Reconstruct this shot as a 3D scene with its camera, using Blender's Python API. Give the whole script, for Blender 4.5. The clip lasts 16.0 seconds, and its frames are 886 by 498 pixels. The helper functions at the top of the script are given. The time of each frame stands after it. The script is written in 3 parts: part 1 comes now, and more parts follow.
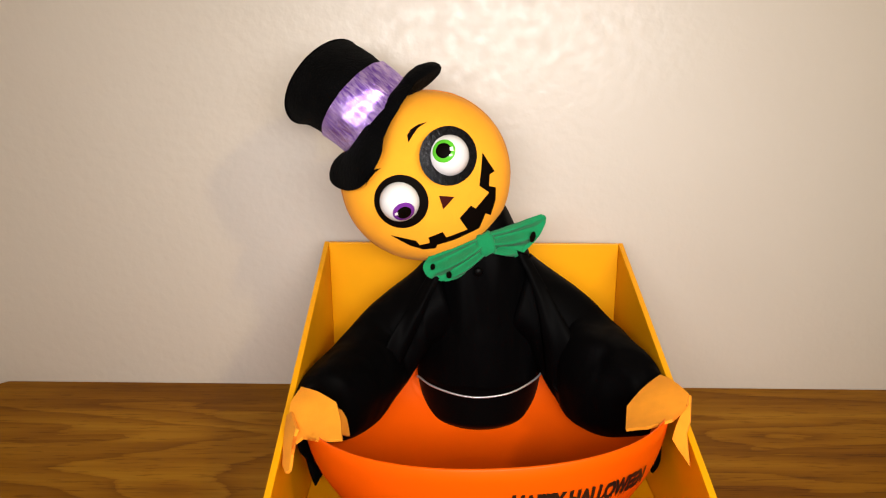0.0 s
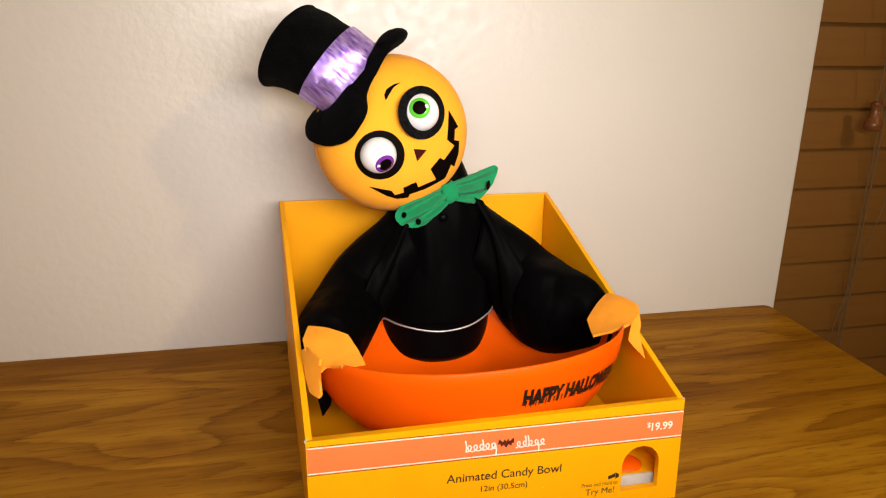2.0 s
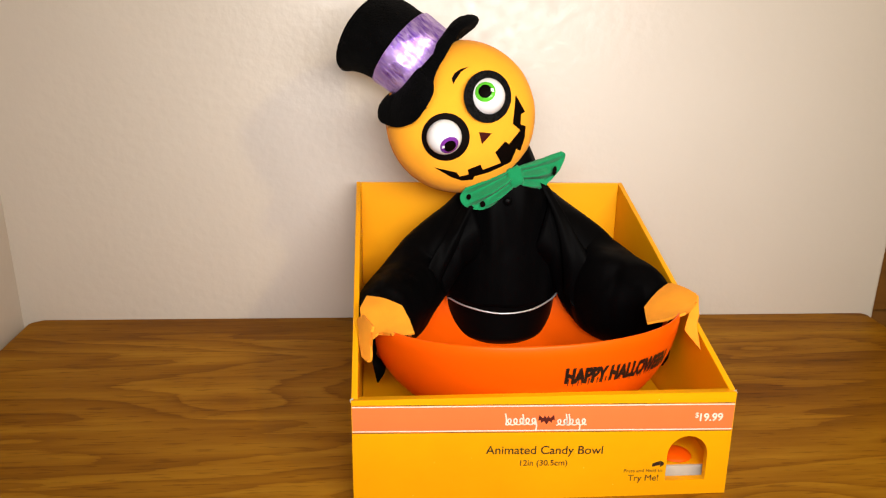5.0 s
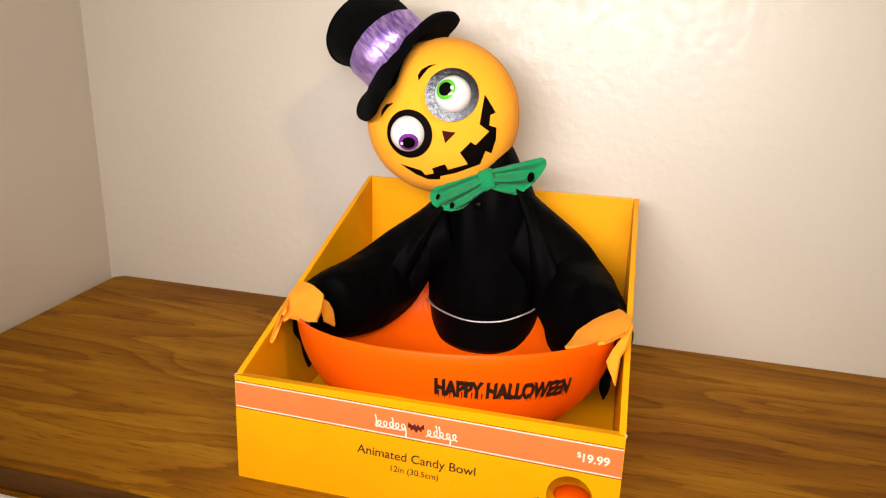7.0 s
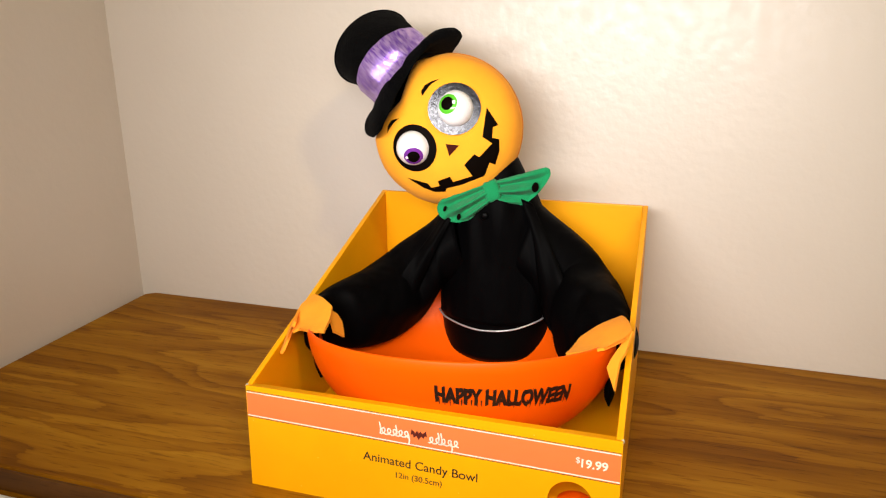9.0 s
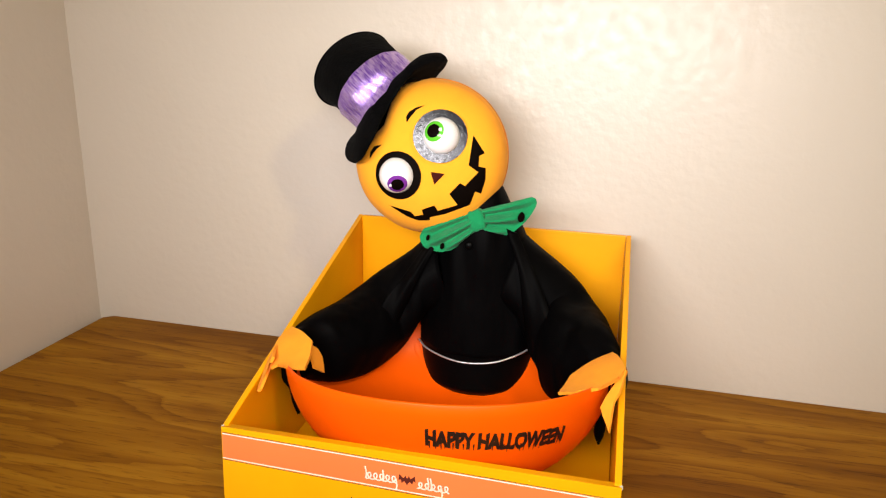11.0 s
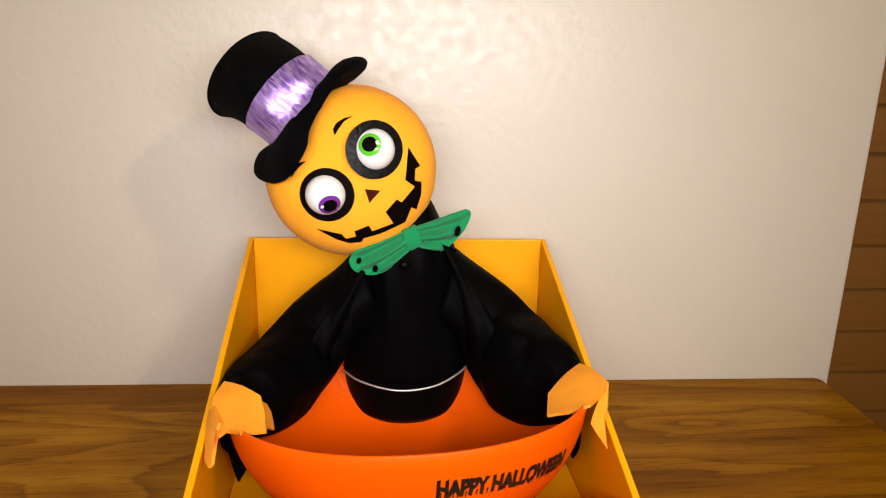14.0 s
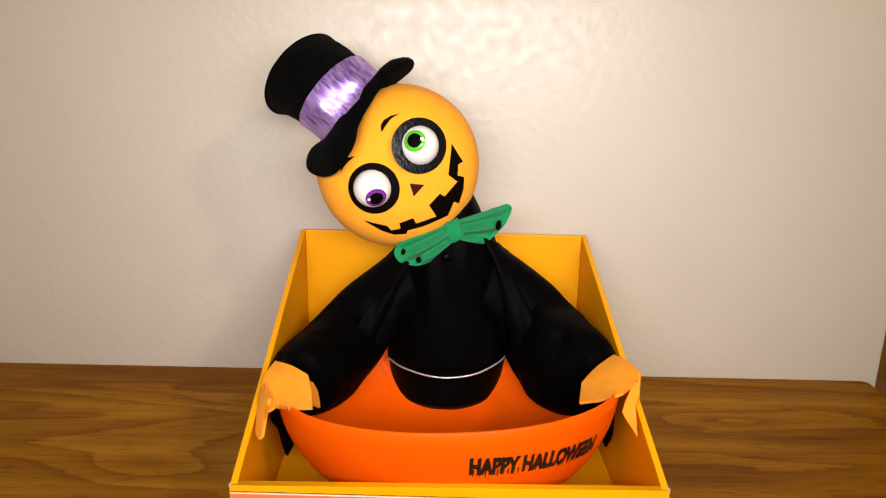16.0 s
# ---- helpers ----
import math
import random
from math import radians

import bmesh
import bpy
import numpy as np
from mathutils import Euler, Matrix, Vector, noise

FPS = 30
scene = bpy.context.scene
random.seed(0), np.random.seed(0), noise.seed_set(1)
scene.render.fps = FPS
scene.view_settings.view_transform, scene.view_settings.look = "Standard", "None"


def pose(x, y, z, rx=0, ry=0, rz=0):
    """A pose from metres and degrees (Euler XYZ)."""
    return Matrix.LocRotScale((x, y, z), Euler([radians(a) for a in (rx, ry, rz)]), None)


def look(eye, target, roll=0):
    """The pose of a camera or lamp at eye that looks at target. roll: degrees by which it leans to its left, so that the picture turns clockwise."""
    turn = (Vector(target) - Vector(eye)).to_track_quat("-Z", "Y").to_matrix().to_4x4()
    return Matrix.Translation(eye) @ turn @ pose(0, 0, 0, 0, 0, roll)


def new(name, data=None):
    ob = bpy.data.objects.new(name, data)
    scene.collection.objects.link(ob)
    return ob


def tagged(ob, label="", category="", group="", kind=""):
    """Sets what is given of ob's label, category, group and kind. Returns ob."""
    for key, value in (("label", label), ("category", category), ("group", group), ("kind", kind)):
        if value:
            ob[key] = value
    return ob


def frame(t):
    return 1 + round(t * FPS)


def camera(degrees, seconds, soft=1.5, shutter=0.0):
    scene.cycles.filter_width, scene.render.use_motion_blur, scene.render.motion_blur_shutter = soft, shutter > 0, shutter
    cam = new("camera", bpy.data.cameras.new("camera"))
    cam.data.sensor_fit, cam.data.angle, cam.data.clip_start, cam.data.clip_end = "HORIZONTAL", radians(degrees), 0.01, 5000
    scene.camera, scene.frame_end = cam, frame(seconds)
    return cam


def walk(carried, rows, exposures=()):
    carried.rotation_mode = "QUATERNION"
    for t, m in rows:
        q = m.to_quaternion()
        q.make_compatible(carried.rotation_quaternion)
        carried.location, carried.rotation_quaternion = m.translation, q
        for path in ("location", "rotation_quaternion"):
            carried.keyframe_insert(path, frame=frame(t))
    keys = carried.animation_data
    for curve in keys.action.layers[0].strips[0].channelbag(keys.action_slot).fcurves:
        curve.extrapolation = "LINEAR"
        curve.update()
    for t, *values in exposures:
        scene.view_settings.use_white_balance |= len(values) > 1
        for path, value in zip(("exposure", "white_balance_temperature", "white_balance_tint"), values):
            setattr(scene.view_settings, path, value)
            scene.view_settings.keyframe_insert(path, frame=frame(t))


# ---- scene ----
cam = camera(64.3, 16.0, soft=1.2)
PATH = [
    (0, (-0.024, -0.417, 0.421), (-0.062, 1.506, -0.128), -0.4),
    (0.5, (-0.038, -0.42, 0.423), (-0.031, 1.5, -0.137), 0.1),
    (1, (-0.087, -0.439, 0.421), (0.086, 1.472, -0.142), -0.7),
    (1.5, (-0.144, -0.464, 0.416), (0.215, 1.413, -0.172), -0.7),
    (2, (-0.173, -0.487, 0.409), (0.267, 1.37, -0.189), 0.8),
    (2.5, (-0.178, -0.489, 0.402), (0.279, 1.355, -0.225), 1.2),
    (3, (-0.172, -0.493, 0.404), (0.226, 1.372, -0.198), 0.7),
    (3.5, (-0.167, -0.511, 0.405), (0.173, 1.365, -0.198), 1.3),
    (4, (-0.177, -0.529, 0.402), (0.129, 1.352, -0.207), 0.6),
    (4.2, (-0.181, -0.531, 0.393), (0.131, 1.352, -0.202), 0.8),
    (6.3, (0.066, -0.486, 0.396), (-0.268, 1.392, -0.205), 0.9),
    (6.5, (0.093, -0.484, 0.392), (-0.277, 1.389, -0.204), 1.2),
    (7, (0.144, -0.485, 0.386), (-0.333, 1.368, -0.198), 1.6),
    (7.5, (0.178, -0.493, 0.383), (-0.351, 1.346, -0.198), 1.1),
    (8, (0.195, -0.491, 0.382), (-0.366, 1.344, -0.184), -0.4),
    (8.5, (0.193, -0.489, 0.384), (-0.375, 1.339, -0.196), -0.8),
    (8.7, (0.188, -0.489, 0.386), (-0.402, 1.337, -0.178), -0.7),
    (10.8, (0.162, -0.478, 0.399), (-0.357, 1.38, -0.128), 0.8),
    (11, (0.146, -0.471, 0.402), (-0.326, 1.402, -0.118), 0.9),
    (11.5, (0.072, -0.451, 0.412), (-0.195, 1.456, -0.129), -0.2),
    (12, (0.026, -0.443, 0.415), (-0.059, 1.481, -0.124), 0.4),
    (12.5, (-0.005, -0.444, 0.412), (0.073, 1.483, -0.116), 0.6),
    (13, (-0.025, -0.44, 0.416), (0.181, 1.478, -0.114), 1.4),
    (13.5, (-0.024, -0.426, 0.411), (0.188, 1.489, -0.123), 1.4),
    (14, (-0.022, -0.427, 0.412), (0.143, 1.494, -0.12), 1.2),
    (14.5, (-0.01, -0.437, 0.412), (0.116, 1.489, -0.112), 1.2),
    (15, (-0.004, -0.452, 0.413), (0.052, 1.477, -0.111), 1.1),
    (15.5, (-0.007, -0.46, 0.417), (0.007, 1.472, -0.101), 1.2),
    (16, (-0.012, -0.457, 0.412), (0.003, 1.471, -0.121), 1.0),
]
walk(cam, [(t, look(eye, target, roll)) for t, eye, target, roll in PATH],
     exposures=[(0.0, 0.04), (1.2, 0.00), (2.5, 0.20), (4.2, 0.19), (6.5, 0.23), (8.5, 0.25), (11.0, 0.24), (11.5, 0.25), (12.3, 0.09), (16.0, 0.05)])


# ---------------------------------------------------------------- light
world = bpy.data.worlds.new("world")
scene.world = world
world.use_nodes = True
world.node_tree.nodes["Background"].inputs[0].default_value = (0.02, 0.022, 0.03, 1)
world.node_tree.nodes["Background"].inputs[1].default_value = 0.3


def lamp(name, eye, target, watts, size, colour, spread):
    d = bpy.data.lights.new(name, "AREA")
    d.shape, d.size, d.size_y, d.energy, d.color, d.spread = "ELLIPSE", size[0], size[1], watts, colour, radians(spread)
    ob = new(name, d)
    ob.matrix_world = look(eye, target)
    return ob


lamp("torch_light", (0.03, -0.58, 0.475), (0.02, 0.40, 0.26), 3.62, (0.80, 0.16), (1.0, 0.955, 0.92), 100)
lamp("room_light", (1.24, -1.38, 1.60), (-0.1, 0.3, 0.25), 13.0, (0.13, 0.13), (1.0, 0.785, 0.39), 180)


# ---------------------------------------------------------------- materials
def material(name, colour, rough=0.6, metal=0.0, spec=0.5):
    m = bpy.data.materials.new(name)
    m.use_nodes = True
    b = m.node_tree.nodes["Principled BSDF"]
    b.inputs["Base Color"].default_value = (*colour, 1)
    b.inputs["Roughness"].default_value = rough
    b.inputs["Metallic"].default_value = metal
    b.inputs["Specular IOR Level"].default_value = spec
    return m, m.node_tree, b


def coords(nt, scale=(1, 1, 1)):
    tc = nt.nodes.new("ShaderNodeTexCoord")
    mp = nt.nodes.new("ShaderNodeMapping")
    mp.inputs["Scale"].default_value = scale
    nt.links.new(tc.outputs["Object"], mp.inputs["Vector"])
    return mp.outputs["Vector"]


def noise_tex(nt, vec, scale, detail=4.0, rough=0.55, distort=0.0):
    n = nt.nodes.new("ShaderNodeTexNoise")
    n.inputs["Scale"].default_value = scale
    n.inputs["Detail"].default_value = detail
    n.inputs["Roughness"].default_value = rough
    n.inputs["Distortion"].default_value = distort
    nt.links.new(vec, n.inputs["Vector"])
    return n.outputs["Fac"]


def ramp(nt, fac, stops):
    r = nt.nodes.new("ShaderNodeValToRGB")
    e = r.color_ramp.elements
    while len(e) < len(stops):
        e.new(0.5)
    for el, (p, c) in zip(e, stops):
        el.position, el.color = p, (*c, 1)
    nt.links.new(fac, r.inputs["Fac"])
    return r.outputs["Color"]


def mix(nt, a, b, fac, mode="MIX"):
    m = nt.nodes.new("ShaderNodeMix")
    m.data_type, m.blend_type = "RGBA", mode
    for sock, v in ((m.inputs["Factor"], fac), (m.inputs["A"], a), (m.inputs["B"], b)):
        if isinstance(v, (int, float)):
            sock.default_value = v
        elif isinstance(v, tuple):
            sock.default_value = (*v, 1)
        else:
            nt.links.new(v, sock)
    return m.outputs["Result"]


def bump(nt, b, height, strength, dist):
    n = nt.nodes.new("ShaderNodeBump")
    n.inputs["Strength"].default_value = strength
    n.inputs["Distance"].default_value = dist
    nt.links.new(height, n.inputs["Height"])
    nt.links.new(n.outputs["Normal"], b.inputs["Normal"])


def add(nt, a, b, ka=1.0, kb=1.0):
    def times(v, k):
        n = nt.nodes.new("ShaderNodeMath")
        n.operation = "MULTIPLY"
        n.inputs[1].default_value = k
        nt.links.new(v, n.inputs[0])
        return n.outputs[0]
    n = nt.nodes.new("ShaderNodeMath")
    nt.links.new(times(a, ka), n.inputs[0])
    nt.links.new(times(b, kb), n.inputs[1])
    return n.outputs[0]


def wall_paint():
    m, nt, b = material("wall_paint", (0.7, 0.6, 0.5), 0.42)
    v = coords(nt)
    big = noise_tex(nt, v, 2.2, 3)
    c = ramp(nt, big, [(0.3, (0.605, 0.545, 0.487)), (0.7, (0.645, 0.585, 0.527))])
    nt.links.new(c, b.inputs["Base Color"])
    h = add(nt, noise_tex(nt, v, 80, 2, 0.45), noise_tex(nt, v, 260, 2), 1.0, 0.12)
    bump(nt, b, h, 0.15, 0.004)
    r = nt.nodes.new("ShaderNodeMapRange")
    r.inputs["From Min"].default_value, r.inputs["From Max"].default_value = 0.30, 0.70
    r.inputs["To Min"].default_value, r.inputs["To Max"].default_value = 0.30, 0.47
    nt.links.new(noise_tex(nt, v, 60, 3), r.inputs["Value"])
    nt.links.new(r.outputs[0], b.inputs["Roughness"])
    return m


def maths(nt, op, a, b=None):
    n = nt.nodes.new("ShaderNodeMath")
    n.operation = op
    for sock, v in zip(n.inputs, (a, b)):
        if isinstance(v, (int, float)):
            sock.default_value = v
        elif v is not None:
            nt.links.new(v, sock)
    return n.outputs[0]


def wood(name, tones, scale=1.0, rough=0.38, spec=0.4, eyes=(), rings=9.0, contrast=0.75, pore=0.5):
    """Flat-sawn boards along x: growth rings as contour lines of a long soft field, pale then dark with a sharp end,
    bent round eyes (x, y, half length, half width, rings), with fine streaks and short dark pores."""
    m, nt, b = material(name, tones[1], rough, 0, spec)
    field = maths(nt, "MULTIPLY", noise_tex(nt, coords(nt, (0.9 * scale, 5.5 * scale, 5.5 * scale)), 1.0, 2.0, 0.45, 0.8), rings)
    for x, y, a, w, n in eyes:
        tc = nt.nodes.new("ShaderNodeTexCoord")
        mp = nt.nodes.new("ShaderNodeMapping")
        mp.vector_type = "TEXTURE"
        mp.inputs["Location"].default_value = (x, y, 0.74)
        mp.inputs["Scale"].default_value = (a, w, 1)
        nt.links.new(tc.outputs["Object"], mp.inputs["Vector"])
        ln = nt.nodes.new("ShaderNodeVectorMath")
        ln.operation = "LENGTH"
        nt.links.new(mp.outputs[0], ln.inputs[0])
        fall = maths(nt, "DIVIDE", n, maths(nt, "ADD", maths(nt, "POWER", ln.outputs["Value"], 2.0), 1.0))
        field = maths(nt, "ADD", field, fall)
    wobble = noise_tex(nt, coords(nt, (5 * scale, 55 * scale, 55 * scale)), 1.0, 3, 0.6, 0.3)
    ring = maths(nt, "FRACT", maths(nt, "ADD", field, maths(nt, "MULTIPLY", wobble, 0.7)))
    shade = ramp(nt, ring, [(0.0, (0.55, 0.55, 0.55)), (0.10, (0.82, 0.82, 0.82)), (0.45, (0.66, 0.66, 0.66)), (0.80, (0.38, 0.38, 0.38)), (0.97, (0.12, 0.12, 0.12))])
    broad = noise_tex(nt, coords(nt, (1.2 * scale, 9 * scale, 9 * scale)), 1.0, 3, 0.5, 0.3)
    streak = noise_tex(nt, coords(nt, (3.0 * scale, 90 * scale, 90 * scale)), 1.0, 5, 0.65, 0.2)
    f = add(nt, add(nt, shade, broad, 0.42 * contrast, 0.66), streak, 1.0, 0.46)
    mid = 0.5 * 0.42 * contrast + 0.5 * 0.66 + 0.5 * 0.46
    c = ramp(nt, f, [(mid - 0.24, tones[0]), (mid - 0.07, tones[1]), (mid + 0.07, tones[2]), (mid + 0.24, tones[3])])
    pores = noise_tex(nt, coords(nt, (30 * scale, 330 * scale, 330 * scale)), 1.0, 2)
    p = ramp(nt, pores, [(0.57, (1, 1, 1)), (0.68, (0.40, 0.28, 0.15))])
    c = mix(nt, c, p, pore, "MULTIPLY")
    nt.links.new(c, b.inputs["Base Color"])
    bump(nt, b, pores, 0.08, 0.001)
    return m


def card(name, colour, rough=0.42, speck=(1, 0.66, 0.14), specks=True):
    m, nt, b = material(name, colour, rough, 0, 0.22)
    v = coords(nt)
    big = noise_tex(nt, v, 9, 4)
    dark = tuple(0.90 * a for a in colour)
    c = ramp(nt, big, [(0.3, dark), (0.7, colour)])
    if specks:
        vo = nt.nodes.new("ShaderNodeTexVoronoi")
        vo.inputs["Scale"].default_value = 75
        nt.links.new(v, vo.inputs["Vector"])
        d = ramp(nt, vo.outputs["Distance"], [(0.020, (0.8, 0.8, 0.8)), (0.045, (0, 0, 0))])
        c = mix(nt, c, speck, d)
    nt.links.new(c, b.inputs["Base Color"])
    bump(nt, b, noise_tex(nt, v, 120, 3), 0.05, 0.001)
    return m


def fabric(name, colour, fuzz=900, rough=0.95, depth=0.0012, sheen=0.0, vary=0.25, spec=0.15):
    m, nt, b = material(name, colour, rough, 0, spec)
    v = coords(nt)
    c = ramp(nt, noise_tex(nt, v, 45, 5), [(0.3, tuple((1 - vary) * a for a in colour)), (0.7, tuple(min(1, (1 + 0.3 * vary) * a) for a in colour))])
    nt.links.new(c, b.inputs["Base Color"])
    b.inputs["Sheen Weight"].default_value = sheen
    bump(nt, b, noise_tex(nt, v, fuzz, 4), 0.5, depth)
    return m


def creased(name, colour, rough, spec):
    """Thin satin cloth with long soft creases that run down it."""
    m, nt, b = material(name, colour, rough, 0, spec)
    long_folds = noise_tex(nt, coords(nt, (17, 17, 5)), 1.0, 1, 0.4, 0.8)
    short_folds = noise_tex(nt, coords(nt, (40, 40, 16)), 1.0, 1, 0.4, 0.5)
    bump(nt, b, add(nt, long_folds, short_folds, 1.0, 0.15), 0.6, 0.03)
    return m


def plain(name, colour, rough=0.5, metal=0.0, spec=0.5, vary=0.08, scale=60, relief=0.03):
    m, nt, b = material(name, colour, rough, metal, spec)
    v = coords(nt)
    c = ramp(nt, noise_tex(nt, v, scale, 4), [(0.3, tuple((1 - vary) * a for a in colour)), (0.7, colour)])
    nt.links.new(c, b.inputs["Base Color"])
    bump(nt, b, noise_tex(nt, v, scale * 5, 3), relief, 0.001)
    return m


def foil(name, colour, rough, freq, relief=0.5, metal=0.85, low=(0.01, 0.01, 0.011)):
    m, nt, b = material(name, colour, rough, metal)
    tc = nt.nodes.new("ShaderNodeTexCoord")
    rot = nt.nodes.new("ShaderNodeVectorRotate")
    rot.rotation_type = "Y_AXIS"
    rot.inputs["Angle"].default_value = radians(48)
    nt.links.new(tc.outputs["Object"], rot.inputs["Vector"])
    mp = nt.nodes.new("ShaderNodeMapping")
    mp.inputs["Scale"].default_value = freq
    nt.links.new(rot.outputs[0], mp.inputs["Vector"])
    n = noise_tex(nt, mp.outputs[0], 1.0, 3, 0.6, 0.6)
    c = ramp(nt, n, [(0.38, low), (0.60, colour)])
    nt.links.new(c, b.inputs["Base Color"])
    bump(nt, b, n, relief, 0.002)
    return m


WALL = wall_paint()
CEIL = plain("ceiling_paint", (0.72, 0.68, 0.62), 0.8, scale=8)
TABLE = wood("table_wood", [(0.145, 0.049, 0.002), (0.225, 0.087, 0.003), (0.295, 0.125, 0.005), (0.405, 0.192, 0.010)], rough=0.5, spec=0.07, eyes=((-0.305, 0.003, 0.085, 0.030, 3.4), (0.225, -0.195, 0.07, 0.022, 3.0), (0.33, 0.11, 0.12, 0.02, 2.2), (-0.22, 0.14, 0.10, 0.022, 2.0)))
EDGE_DARK = wood("edge_wood", [(0.055, 0.018, 0.002), (0.085, 0.030, 0.003), (0.115, 0.044, 0.004), (0.16, 0.066, 0.008)], rough=0.55, spec=0.2)
SLAT = wood("slat_wood", [(0.165, 0.064, 0.008), (0.175, 0.068, 0.009), (0.184, 0.072, 0.010), (0.195, 0.077, 0.011)], 0.5, 0.5, pore=0.12)
FLOOR = plain("carpet", (0.25, 0.2, 0.15), 0.95, scale=40, vary=0.3)
GLASSDARK = plain("night_glass", (0.01, 0.012, 0.016), 0.05)
FRAME = plain("window_paint", (0.7, 0.66, 0.6), 0.5)
YELLOW = card("yellow_card", (0.90, 0.385, 0.0012))
YELLOWIN = card("yellow_card_inner", (0.90, 0.385, 0.0012), 0.42, specks=False)
CORE = plain("card_core", (0.55, 0.5, 0.44), 0.9, vary=0.2)
BAND = card("band_print", (0.92, 0.20, 0.055), 0.36, specks=False)
WHITEINK = plain("white_ink", (0.85, 0.78, 0.66), 0.4)
DARKINK = plain("dark_ink", (0.035, 0.016, 0.008), 0.45)
BATINK = plain("bat_ink", (0.10, 0.012, 0.008), 0.45)
BOWL = plain("bowl_plastic", (0.83, 0.096, 0.0008), 0.34, spec=0.12, scale=14, vary=0.05, relief=0.01)
BOWLINK = plain("bowl_ink", (0.016, 0.006, 0.004), 0.4)
PAPER = plain("white_paper", (0.75, 0.74, 0.72), 0.6)
REDINK = plain("red_ink", (0.6, 0.03, 0.02), 0.5)
TASSEL = wood("tassel_wood", [(0.10, 0.03, 0.008), (0.16, 0.05, 0.012), (0.2, 0.07, 0.02), (0.25, 0.09, 0.03)], 8, 0.15)
CORD = plain("cord", (0.16, 0.10, 0.05), 0.9)

SKIN = fabric("orange_plush", (0.93, 0.375, 0.022), 700, 0.9, 0.0006, 0.04, 0.06)
FELT = fabric("orange_felt", (0.94, 0.345, 0.022), 1100, 0.95, 0.0009, 0.02, 0.12)
PLUSH = fabric("black_plush", (0.0016, 0.0016, 0.0018), 420, 0.9, 0.004, 0.006, 0.6, 0.04)
CLOTH = creased("black_cloth", (0.0010, 0.0009, 0.0011), 0.60, 0.03)
HOUSING = plain("black_housing", (0.0012, 0.0011, 0.0012), 0.4, spec=0.05, scale=40)
GREEN = fabric("green_terry", (0.009, 0.255, 0.092), 480, 0.95, 0.0028, 0.1, 0.2)
# violet foil; its pale lilac lines put glare into the colour
RIBBON = foil("purple_foil", (0.66, 0.48, 0.94), 0.27, (620, 260, 70), 0.55, 0.75, (0.22, 0.085, 0.60))
SILVER = foil("silver_foil", (0.045, 0.045, 0.049), 0.14, (300, 300, 300), 0.12, 0.85, (0.020, 0.020, 0.022))
EYEWHITE = plain("eye_white", (0.83, 0.82, 0.84), 0.12, relief=0.0)
IRISG = plain("iris_green", (0.10, 0.50, 0.03), 0.15)
IRISP = plain("iris_purple", (0.17, 0.03, 0.30), 0.15)
BLACKINK = plain("face_ink", (0.003, 0.0015, 0.001), 0.6, spec=0.03)
NOSEINK = plain("nose_ink", (0.045, 0.004, 0.002), 0.6, spec=0.06)
SEAM = plain("seam_thread", (0.62, 0.20, 0.012), 0.9)
WIRE = plain("wire", (0.62, 0.62, 0.64), 0.35, 0.7)


# ---------------------------------------------------------------- builders
def mesh_object(name, bm, mats, parent=None, label="", smooth=False):
    me = bpy.data.meshes.new(name)
    bm.normal_update()
    bm.to_mesh(me)
    bm.free()
    for m in (mats if isinstance(mats, (list, tuple)) else [mats]):
        me.materials.append(m)
    if smooth:
        me.polygons.foreach_set("use_smooth", [True] * len(me.polygons))
    ob = new(name, me)
    if parent is not None:
        ob.parent = parent
    if label:
        ob["label"] = label
    return ob


def part(name, bm, mat, parent, label="", smooth=False):
    return mesh_object(name, bm, mat, parent, label, smooth)


def thing(name, label, category, at=(0, 0, 0), group=""):
    e = new(name)
    e.empty_display_size = 0.02
    e.location = at
    return tagged(e, label, category, group)


def box_bm(x0, x1, y0, y1, z0, z1, bevel=0.0, seg=2):
    bm = bmesh.new()
    bmesh.ops.create_cube(bm, size=1.0)
    for v in bm.verts:
        v.co = Vector(((x0 + x1) / 2 + v.co.x * (x1 - x0), (y0 + y1) / 2 + v.co.y * (y1 - y0), (z0 + z1) / 2 + v.co.z * (z1 - z0)))
    if bevel:
        bmesh.ops.bevel(bm, geom=bm.edges[:], offset=bevel, segments=seg, profile=0.6, affect="EDGES")
    return bm


def prism(base, top, bevel=0.0):
    """A solid from a base ring and a top ring with as many corners."""
    bm = bmesh.new()
    a = [bm.verts.new(p) for p in base]
    b = [bm.verts.new(p) for p in top]
    n = len(a)
    bm.faces.new(a[::-1])
    bm.faces.new(b)
    for i in range(n):
        bm.faces.new((a[i], a[(i + 1) % n], b[(i + 1) % n], b[i]))
    bmesh.ops.recalc_face_normals(bm, faces=bm.faces[:])
    if bevel:
        bmesh.ops.bevel(bm, geom=bm.edges[:], offset=bevel, segments=2, profile=0.6, affect="EDGES")
    return bm


def grid(bm, f, nu, nv, mat=0, wrap=False, smooth=True):
    """Quads over f(u, v), u and v from 0 to 1; wrap closes it in u."""
    rows = []
    for j in range(nv + 1):
        rows.append([bm.verts.new(f(i / nu, j / nv)) for i in range(nu if wrap else nu + 1)])
    k = len(rows[0])
    for j in range(nv):
        for i in range(nu):
            q = (rows[j][i], rows[j][(i + 1) % k], rows[j + 1][(i + 1) % k], rows[j + 1][i])
            fc = bm.faces.new(q)
            fc.material_index, fc.smooth = mat, smooth
    return rows


